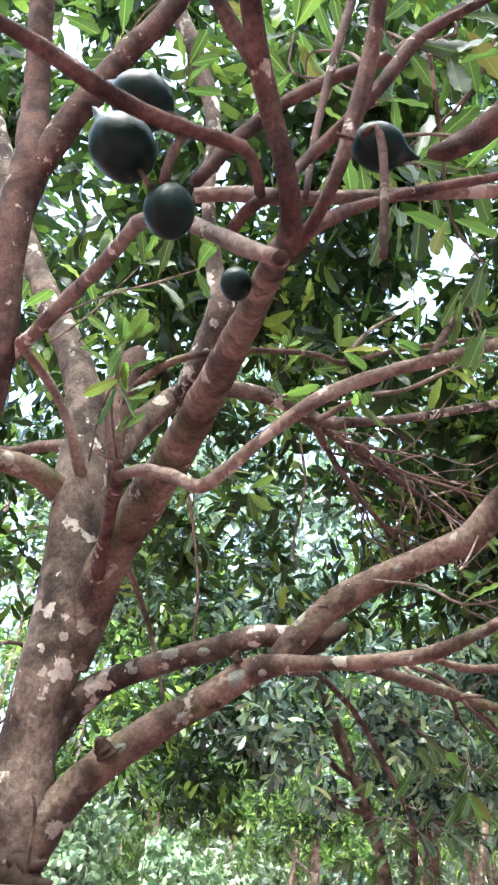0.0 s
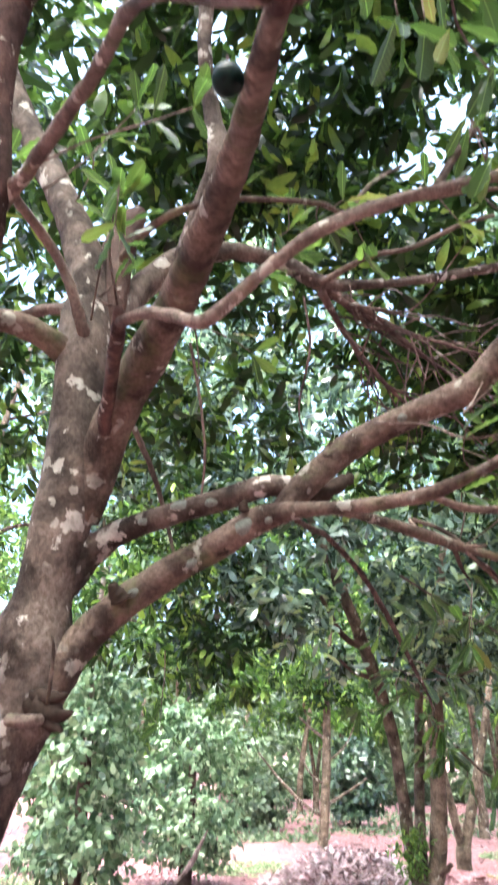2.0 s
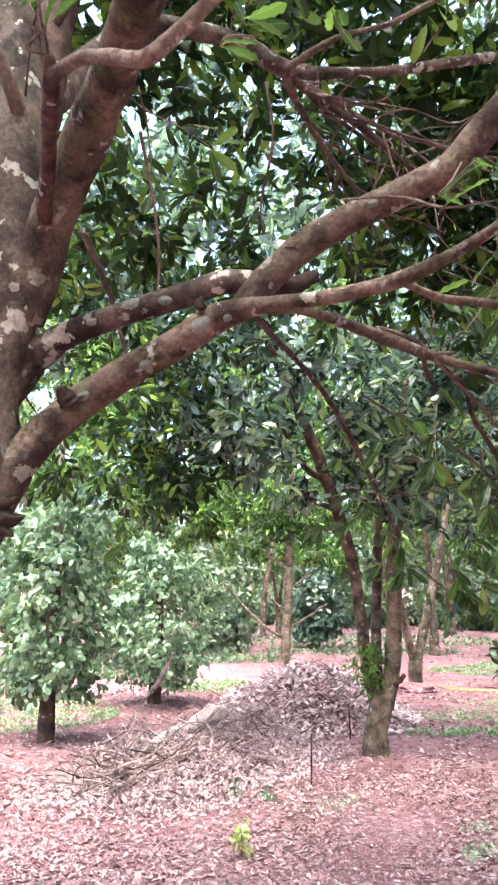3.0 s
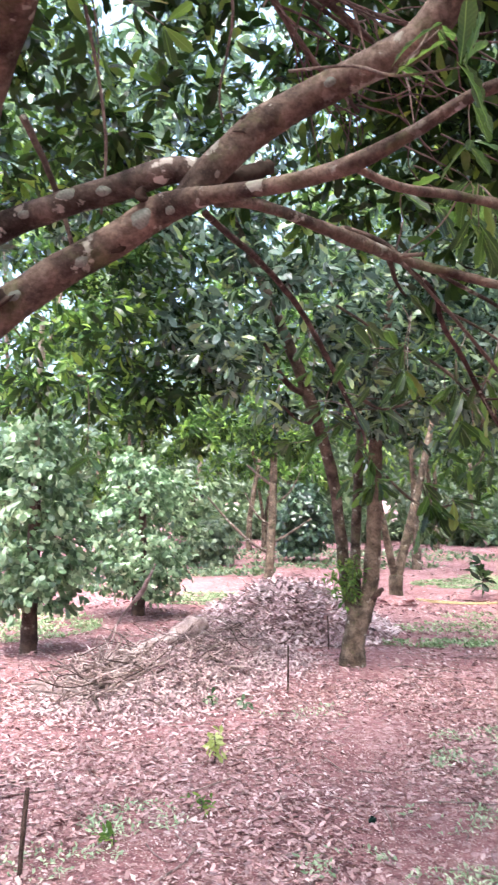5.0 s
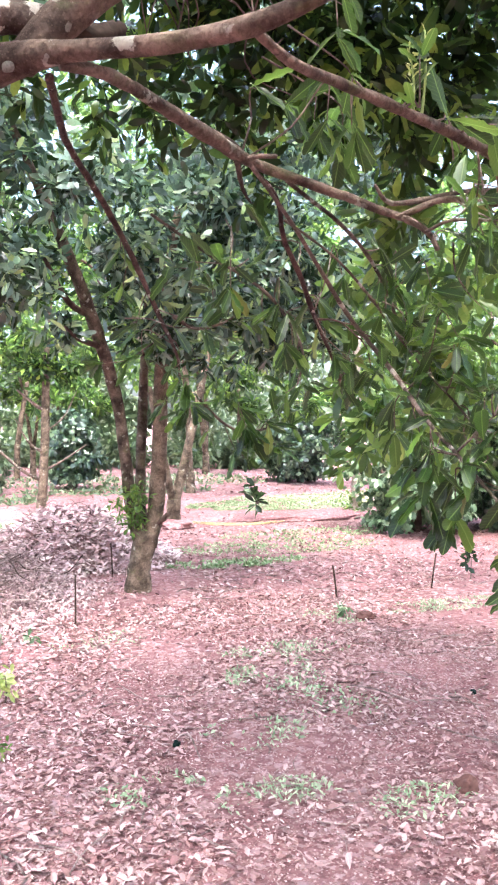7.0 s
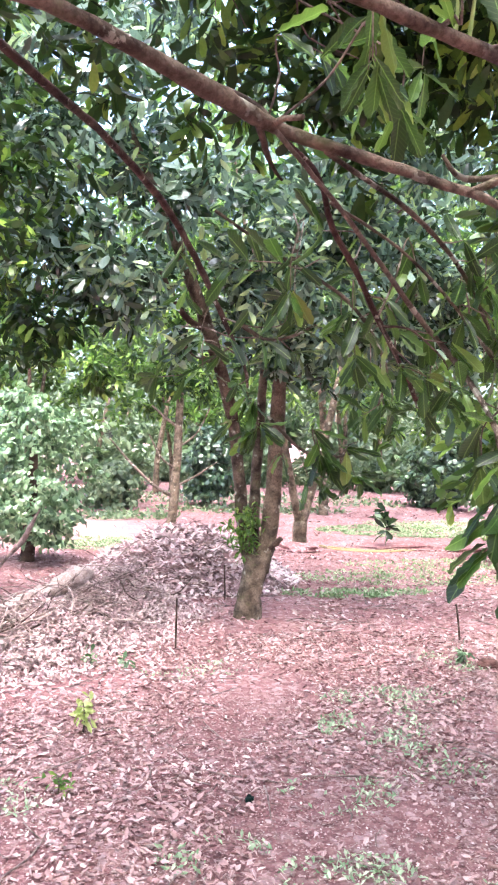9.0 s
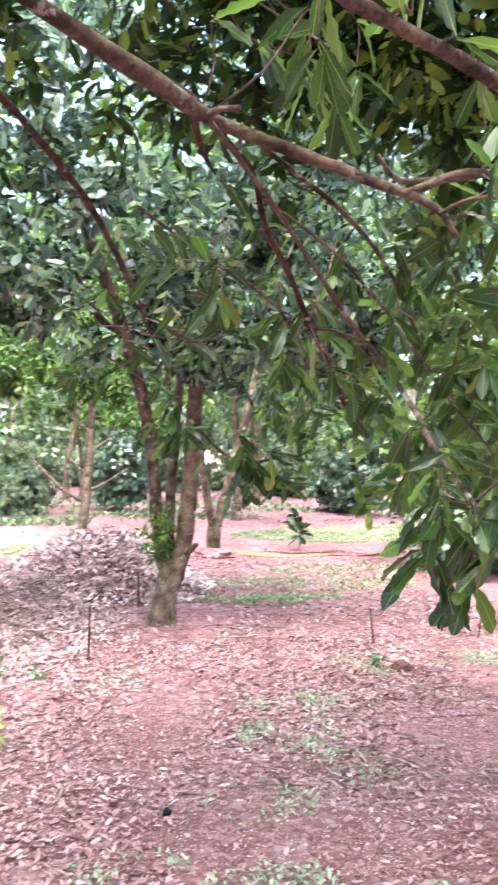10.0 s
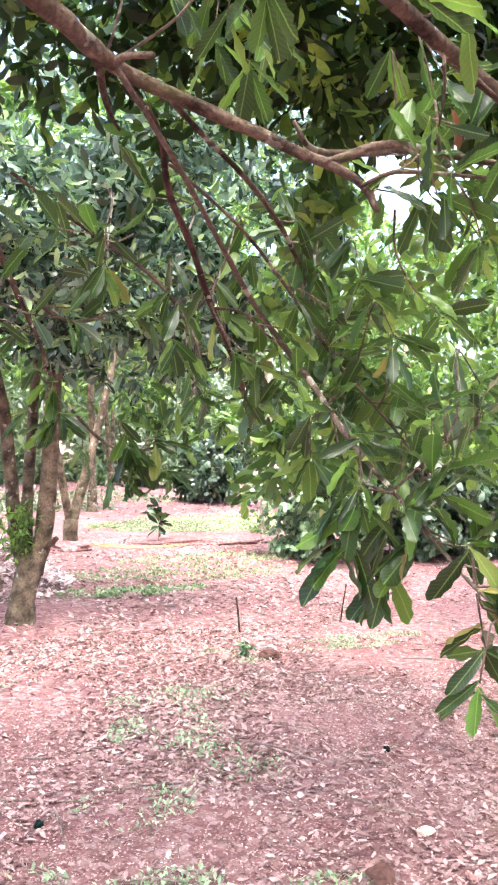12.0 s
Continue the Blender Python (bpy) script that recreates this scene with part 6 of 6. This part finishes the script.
def brush_heap():
    rn = np.random.default_rng(43)
    t = anchor("brush_heap", (0.1, 8.3, 0), "tangled heap of pruned dry branches and leaves", "brush heap")

    def height(x, y):
        u = min(1.0, max(0.0, ((x + 0.45) * 1.3 + (y - 7.35) * 2.1) / (1.3 ** 2 + 2.1 ** 2)))
        r = math.hypot(x + 0.45 - 1.3 * u, y - 7.35 - 2.1 * u) / 0.72
        return max(0, 1 - r * r) * min(1.0, max(0.1, (x + 0.35) * 2.2)) * (0.24 + 0.16 * noise.noise(Vector((x * 2.5, y * 2.5, 9))) + 0.06 * noise.noise(Vector((x * 7, y * 7, 4))))

    def stick(pts, mat, i, sides=6):
        v, f = tube(pts, sides, 0.07, 0.14, i, 0.012)
        v = [(q[0], q[1], max(q[2], ground_z(q[0], q[1]) + 0.004)) for q in v]
        under(part("stick", mesh_from("stick", v, f), mat, t), t)

    under(part("core", mound(np.linspace(-1.4, 1.8, 70), np.linspace(6.4, 10.4, 80), height), heap_core, t), t)
    # the tangle of branches, highest at its near end
    for i in range(290):
        if i < 150:
            cx, cy, top = rn.normal(-0.35, 0.25), rn.normal(7.65, 0.3), 0.34
            r = rn.uniform(0.004, 0.011)
        else:
            u = rn.random()
            cx, cy, top = -0.2 + 1.2 * u + rn.normal(0, 0.2), 7.9 + 1.5 * u + rn.normal(0, 0.2), 0.1 + 0.14 * u
            r = rn.uniform(0.003, 0.008)
        a = rn.normal(0.75, 0.5) if rn.random() < 0.3 else rn.uniform(0, 6.28)
        l = rn.uniform(0.2, 0.85)
        z = ground_z(cx, cy) + height(cx, cy) + rn.uniform(0.0, top) * math.exp(-((cx + 0.35) / 0.35) ** 2 if i < 150 else 0)
        d = np.array([math.cos(a), math.sin(a), rn.uniform(-0.4, 0.7)]) * l / 2
        c = np.array([cx, cy, z])
        stick([(*(c - d), r), (*(c - d * 0.3 + rn.normal(0, 0.05, 3)), r * 0.9), (*(c + d * 0.4 + rn.normal(0, 0.05, 3)), r * 0.75), (*(c + d), r * 0.4)], pale_wood if i % 3 == 0 else dead_wood if i % 7 else bark_dark, i)
    # upright broken pieces
    for i, (x, y, z, lx, lz) in enumerate(((-0.3, 7.7, 0.5, 0.1, 0.02), (-0.2, 7.85, 0.46, -0.05, 0.0), (-0.48, 7.6, 0.36, 0.1, 0.0), (-0.1, 7.9, 0.4, 0.12, 0.0), (0.85, 9.2, 0.36, 0.1, 0), (1.05, 9.3, 0.3, -0.1, 0))):
        stick([(x, y, 0.02, 0.016), (x + lx * 0.5, y, z * 0.55, 0.015), (x + lx, y + 0.03, z, 0.007)], dead_wood, 900 + i, 8)
    v, f = tube([(-0.32, 8.05, 0.14, 0.035), (-0.08, 8.2, 0.24, 0.06), (0.15, 8.36, 0.32, 0.075), (0.34, 8.5, 0.39, 0.085), (0.5, 8.62, 0.44, 0.08), (0.58, 8.68, 0.45, 0.05)], 16, 0.03, 0.3, 3)
    under(part("log", mesh_from("log", v, f), pale_wood, t, "pale weathered log end"), t)
    stick([(-0.5, 9.2, 0.02, 0.014), (-0.36, 9.25, 0.28, 0.013), (-0.22, 9.3, 0.5, 0.016), (-0.08, 9.3, 0.66, 0.028), (-0.02, 9.3, 0.78, 0.024), (0.08, 9.3, 0.98, 0.006)], dead_wood, 950, 9)
    # curled slabs of bark, added as cover to make the heap's dark hollows
    for i, (x, y, turn, l, r) in enumerate(((-0.52, 7.92, 12, 0.55, 0.13), (-0.3, 7.75, -18, 0.4, 0.09), (0.5, 8.42, 25, 0.5, 0.12), (0.75, 8.75, 10, 0.4, 0.1), (-0.75, 7.7, 40, 0.45, 0.1))):
        m = pose(x, y, ground_z(x, y) + height(x, y) * 0.5 - 0.01, 0, 0, turn)
        verts, faces = [], []
        for j in range(9):
            w = (j / 8 - 0.5) * l
            ring = [(r, k) for k in range(9)] + [(r - 0.016, k) for k in range(8, -1, -1)]
            for rr, k in ring:
                a = math.pi * k / 8
                q = rr * (1 + 0.3 * noise.noise(Vector((k * 0.6, j * 0.5, i * 3.1))))
                verts.append(tuple(m @ Vector((math.cos(a) * q * 1.25, w + 0.05 * noise.noise(Vector((k * 0.9, w * 4, i))), math.sin(a) * q))))
        for j in range(8):
            for k in range(18):
                b = (k + 1) % 18
                faces.append((j * 18 + k, j * 18 + b, (j + 1) * 18 + b, (j + 1) * 18 + k))
        for j in (0, 8):
            faces += [(j * 18 + k, j * 18 + k + 1, j * 18 + 16 - k, j * 18 + 17 - k) for k in range(8)]
        under(part("hollow_cover", mesh_from("hollow_cover", verts, faces), dead_wood, t, "curled bark slab added to make a shaded hollow"), t)
    for i, pts in enumerate((((-0.62, 7.5, 0.05), (-0.35, 7.62, 0.16), (0.0, 7.75, 0.2)), ((-0.7, 7.75, 0.1), (-0.45, 7.8, 0.22), (-0.1, 8.0, 0.3)), ((-0.45, 8.3, 0.08), (-0.33, 8.32, 0.3), (-0.28, 8.3, 0.5)), ((0.35, 8.1, 0.12), (0.42, 8.15, 0.3), (0.36, 8.2, 0.42)), ((0.55, 8.3, 0.1), (0.8, 8.2, 0.12), (1.15, 8.3, 0.06)))):
        stick([(*q, 0.013 - 0.003 * j) for j, q in enumerate(pts)], pale_wood, 970 + i, 7)
    k = 27000
    u = rn.random(k)
    P = np.column_stack([-0.35 + 1.35 * u + rn.normal(0.1, 0.38, k), 7.2 + 2.1 * u + rn.normal(0, 0.42, k), np.zeros(k)])
    P[:, 2] = [ground_z(a, b) + height(a, b) for a, b, _ in P] + rn.uniform(0.0, 0.035, k)
    hole = np.exp(-((P[:, 0] + 0.35) / 0.25) ** 2 - ((P[:, 1] - 7.7) / 0.3) ** 2)
    hole = np.maximum(hole, np.exp(-((P[:, 0] - 0.5) / 0.2) ** 2 - ((P[:, 1] - 8.35) / 0.22) ** 2))
    P = P[rn.random(k) > hole]
    way, nor = flat_ways(rn, len(P), 0.5)
    L = rn.uniform(0.03, 0.062, len(P))
    ob = under(part("leaves", leaf_cloud("leaves", P, way, nor, L, L * rn.uniform(0.28, 0.5, len(P)), CHIP), leaf_bleached, t), t)
    ob["kind"] = "stuff"


leaf_heap()
brush_heap()


# ---- fruits ----
def macadamia_fruit(at, width, down, seed, beak=0.0):
    """A dark green round fruit with its stalk; down is the way it hangs."""
    d = Vector(down).normalized()
    q = d.to_track_quat("-Z", "Y").to_matrix().to_4x4()
    q.translation = Vector(at)
    bm = bmesh.new()
    bmesh.ops.create_uvsphere(bm, u_segments=28, v_segments=20, radius=width / 2)
    for v in bm.verts:
        k = v.co.z / (width / 2)
        v.co.z *= 1.16
        a = math.atan2(v.co.y, v.co.x)
        s = 1 + 0.02 * noise.noise(v.co * 60 + Vector((seed, 0, 0))) - 0.03 * max(0, math.cos(a - 0.6)) ** 24 * (1 - abs(k))
        v.co.x *= s
        v.co.y *= s
        if beak > 0 and k < -0.8:
            u = (-k - 0.8) / 0.2
            v.co.z -= 2.0 * beak * width * u * u
            v.co.x *= 1 - 0.6 * u
            v.co.y *= 1 - 0.6 * u
        if k > 0.9:
            v.co.z -= 0.04 * width * (k - 0.9) * 10
    me = bpy.data.meshes.new("husk")
    bm.to_mesh(me)
    bm.free()
    me.polygons.foreach_set("use_smooth", [True] * len(me.polygons))
    t = anchor("macadamia_fruit", at, "round dark green macadamia fruit in its husk on a branch", "fruit", "fruits on the branch")
    h = part("husk", me, husk, t)
    h.matrix_parent_inverse = Matrix.Translation(t.location).inverted()
    h.matrix_basis = q
    top = Vector(at) - d * width * 0.5
    v, f = tube([(*(top + d * width * 0.06), width * 0.05), (*(top - d * width * 0.2), width * 0.045), (*(top - d * width * 0.42), width * 0.05)], 8, 0.003, 0.1, seed)
    under(part("stalk", mesh_from("stalk", v, f), bark_red, t), t)


macadamia_fruit((-0.114, 0.49, 2.32), 0.0459, (-0.5, 0.0, 0.75), 1, 0.22)
macadamia_fruit((-0.116, 0.56, 2.45), 0.0503, (-0.8, 0.1, 0.5), 2, 0.2)
macadamia_fruit((-0.077, 0.49, 2.265), 0.0349, (0.1, 0.0, -1), 3, 0)
macadamia_fruit((-0.022, 0.82, 2.47), 0.0361, (0.05, 0.0, -1), 4, 0)
macadamia_fruit((0.071, 0.5, 2.353), 0.0360, (0.9, 0.1, -0.15), 5, 0.16)

# ---- small things on the ground ----
def stake(x, y, top, lean, r, mat, label):
    t = anchor("stake", (x, y, ground_z(x, y)), label, "stake", "thin stakes")
    v, f = tube([(x, y, ground_z(x, y) - 0.05, r), (x + lean * 0.5, y, top * 0.5, r), (x + lean, y, top, r * 0.9)], 8, 0.05, 0.08, x)
    under(part("stick", mesh_from("stick", v, f), mat, t), t)


stake(1.24, 7.58, 0.42, 0.0, 0.008, bark_dark, "thin dark stake in the leaf litter")
stake(3.83, 7.76, 0.31, -0.05, 0.009, bark_dark, "short dark stake in the leaf litter")
stake(4.93, 7.77, 0.36, 0.06, 0.007, bark_red, "thin reddish stake in bare red soil")
stake(-0.49, 4.24, 0.40, 0.03, 0.012, bark_dark, "short black stake standing in red soil")
stake(2.02, 9.6, 0.38, -0.02, 0.008, bark_dark, "thin dark stake between leaf heap and forked tree")


def seedling(x, y, h, seed, mat, label, leaf=(0.05, 0.09), n=10):
    rn = np.random.default_rng(seed)
    z = ground_z(x, y)
    t = anchor("seedling", (x, y, z), label, "seedling", "weeds and seedlings")
    v, f = tube([(x, y, z - 0.02, 0.006), (x + 0.01, y, z + h * 0.5, 0.005), (x, y, z + h, 0.003)], 6, 0.03)
    under(part("stem", mesh_from("stem", v, f), bark_grey, t), t)
    c = np.column_stack([rn.normal(x, 0.02, n), rn.normal(y, 0.02, n), z + h * rn.uniform(0.35, 1, n)])
    me = leaf_cloud("leaves", *sprays(rn, c, unit(rn.normal(0, 1, (n, 3)) + np.array([0, 0, 0.6])), 4, 0.03, leaf, 0.4, 0.2), MID_LEAF)
    under(part("leaves", me, mat, t), t)["kind"] = "stuff"


seedling(0.48, 5.76, 0.17, 1, leaf_yellow, "yellow-green seedling in the leaf litter", (0.05, 0.08), 12)
seedling(5.44, 13.7, 0.62, 2, leaf_deep, "young macadamia sapling with drooping leaves", (0.2, 0.28), 7)
seedling(0.55, 7.2, 0.07, 3, leaf_pepper, "low pale green weed in the leaf litter", (0.05, 0.08), 6)
seedling(0.8, 7.1, 0.06, 4, leaf_pepper, "low pale green weed in the leaf litter", (0.05, 0.08), 6)
seedling(3.45, 6.95, 0.12, 5, leaf_pepper, "low pale green weed in the leaf litter", (0.06, 0.09), 9)
seedling(0.35, 4.95, 0.1, 6, leaf_fresh, "small green weed in the leaf litter", (0.04, 0.06), 7)
seedling(-0.1, 4.6, 0.05, 7, leaf_fresh, "small green weed in the leaf litter", (0.04, 0.07), 6)
seedling(5.6, 8.0, 0.35, 8, leaf_deep, "small green seedling in red soil", (0.08, 0.12), 7)


def grass_patch(x, y, rx, ry, n, seed, blade=(0.03, 0.07), mat=None, label="patch of low green weeds among fallen leaves"):
    rn = np.random.default_rng(seed)
    a, r = rn.uniform(0, 2 * math.pi, n), np.sqrt(rn.random(n))
    p = np.column_stack([x + np.cos(a) * r * rx, y + np.sin(a) * r * ry, np.zeros(n)])
    keep = np.array([noise.noise(Vector((q[0] * 3.3, q[1] * 3.3, seed))) + rn.normal(0, 0.2) > (0.06 if mat is None else -0.12) for q in p])
    p = p[keep]
    p[:, 2] = [ground_z(q[0], q[1]) + 0.012 for q in p]
    k = len(p)
    way = unit(np.column_stack([rn.normal(0, 1, k), rn.normal(0, 1, k), rn.uniform(0.2, 1.0, k)]))
    L = rn.uniform(*blade, k)
    ob = part("weeds", leaf_cloud("weeds", p, way, unit(np.array([0, 0, 1.0]) + rn.normal(0, 0.4, (k, 3))), L, L * 0.42, FAR_LEAF), mat or grass_green)
    tagged(ob, label, "weeds", "green patches", "stuff")


for i, (x, y, rx, ry, n) in enumerate(((2.2, 5.6, 0.35, 0.3, 260), (2.5, 6.1, 0.5, 0.3, 330), (4.6, 7.0, 0.7, 0.25, 480), (1.5, 4.0, 0.3, 0.22, 200), (1.7, 4.75, 0.3, 0.25, 130), (1.0, 4.25, 0.25, 0.2, 110), (0.0, 4.9, 0.3, 0.25, 140),
                                       (3.4, 7.0, 0.3, 0.3, 160), (2.3, 5.0, 0.3, 0.3, 110), (3.2, 4.85, 0.12, 0.1, 50), (-0.4, 4.4, 0.4, 0.2, 130), (2.1, 3.7, 0.25, 0.2, 110), (1.3, 6.9, 0.4, 0.25, 120))):
    grass_patch(x, y, rx, ry, n * 4, i + 50, (0.016, 0.042))
for i, (x, y, rx, ry, n) in enumerate(((7.2, 16.2, 2.2, 1.0, 5200), (4.6, 10.9, 1.6, 0.6, 1000), (3.6, 9.9, 0.9, 0.3, 900), (1.1, 14.2, 1.3, 0.8, 3200), (-2.7, 11.5, 2.1, 1.5, 6500), (5.6, 11.9, 1.5, 0.5, 800), (9.0, 17.6, 2.5, 0.8, 2500))):
    grass_patch(x, y, rx, ry, n * 2, i + 90, (0.03, 0.07), grass_strip, label="strip of short bright green grass")

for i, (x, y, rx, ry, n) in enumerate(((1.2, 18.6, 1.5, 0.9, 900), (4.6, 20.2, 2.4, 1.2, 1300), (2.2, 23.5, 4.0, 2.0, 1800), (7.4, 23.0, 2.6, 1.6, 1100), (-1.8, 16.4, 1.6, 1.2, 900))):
    grass_patch(x, y, rx, ry, n, i + 120, (0.09, 0.2), leaf_hazed, label="low weeds under the far trees, haze painted into their grey-green")


def hose():
    t = anchor("garden_hose", (4.8, 13.5, 0.05), "faded yellow irrigation hose lying on the ground", "hose")
    for k, dy in enumerate((0.0, 0.16, -0.12)):
        pts = [(4.1 + 0.1 * k, 14.2 + dy, 0.03, 0.009), (4.6, 13.65 + dy, 0.03, 0.009), (5.2, 13.3 + dy * 0.5, 0.03, 0.009), (5.8, 13.5 + dy, 0.03, 0.009), (6.3, 13.85 - dy, 0.03, 0.009)]
        pts = [(x, y, ground_z(x, y) + 0.02, r) for x, y, z, r in pts]
        under(part("loop", mesh_from("loop", *tube(pts, 8, 0.08, 0.0)), hose_yellow, t), t)


hose()


def lump(name, x, y, size, mat, seed, label, category, group=""):
    bm = bmesh.new()
    bmesh.ops.create_icosphere(bm, subdivisions=3, radius=1)
    for v in bm.verts:
        v.co *= 1 + 0.35 * noise.noise(v.co * 1.6 + Vector((seed, 0, 0)))
        v.co = Vector((v.co.x * size[0], v.co.y * size[1], v.co.z * size[2]))
    me = bpy.data.meshes.new(name)
    bm.to_mesh(me)
    bm.free()
    ob = part(name, me, mat)
    ob.location = (x, y, ground_z(x, y) + size[2] * 0.5)
    tagged(ob, label, category, group)


lump("stone", 2.78, 3.99, (0.045, 0.03, 0.018), pale_stone, 1, "pale flat stone on red soil", "stone")
lump("clod", 3.62, 6.85, (0.08, 0.07, 0.05), clay, 2, "dark red clod of soil", "clod", "soil clods")
lump("clod", 2.35, 3.75, (0.06, 0.05, 0.045), clay, 3, "dark red clod of soil", "clod", "soil clods")
lump("soil_mound", 3.95, 13.55, (0.36, 0.32, 0.09), soil, 6, "red soil banked round the foot of a forked trunk", "soil mound")
lump("soil_berm", 6.5, 13.75, (1.3, 0.42, 0.09), soil, 8, "low ridge of bare red soil beside the hose", "soil ridge")
lump("fallen_fruit", 1.25, 4.75, (0.021, 0.021, 0.021), husk, 4, "fallen green macadamia fruit on the litter", "fruit")
lump("fallen_fruit", 3.21, 4.83, (0.02, 0.02, 0.02), husk, 5, "fallen green macadamia fruit on the litter", "fruit")

# ---- the fallen leaves that lie nearest, one by one ----
rng = np.random.default_rng(8)
FALLEN = []
for s in range(6):
    me = wrinkled_leaf(40 + s, 3, -0.12 + 0.06 * s, 0.03).copy()
    me.materials.append(leaf_litter_one)
    FALLEN.append(me)
spots = floor_points(rng, 900, 0.2, 3.0, 3.2, 5.4, -0.3)[:300]
for p in spots:
    ob = new("leaf", FALLEN[int(rng.integers(0, 6))])
    L = rng.uniform(0.035, 0.07)
    ob.parent = ground
    ob.matrix_world = pose(p[0], p[1], p[2] + 0.016, rng.normal(0, 9), rng.normal(0, 12), rng.uniform(0, 360)) @ Matrix.Diagonal((L * rng.uniform(0.9, 1.5), L, L, 1))
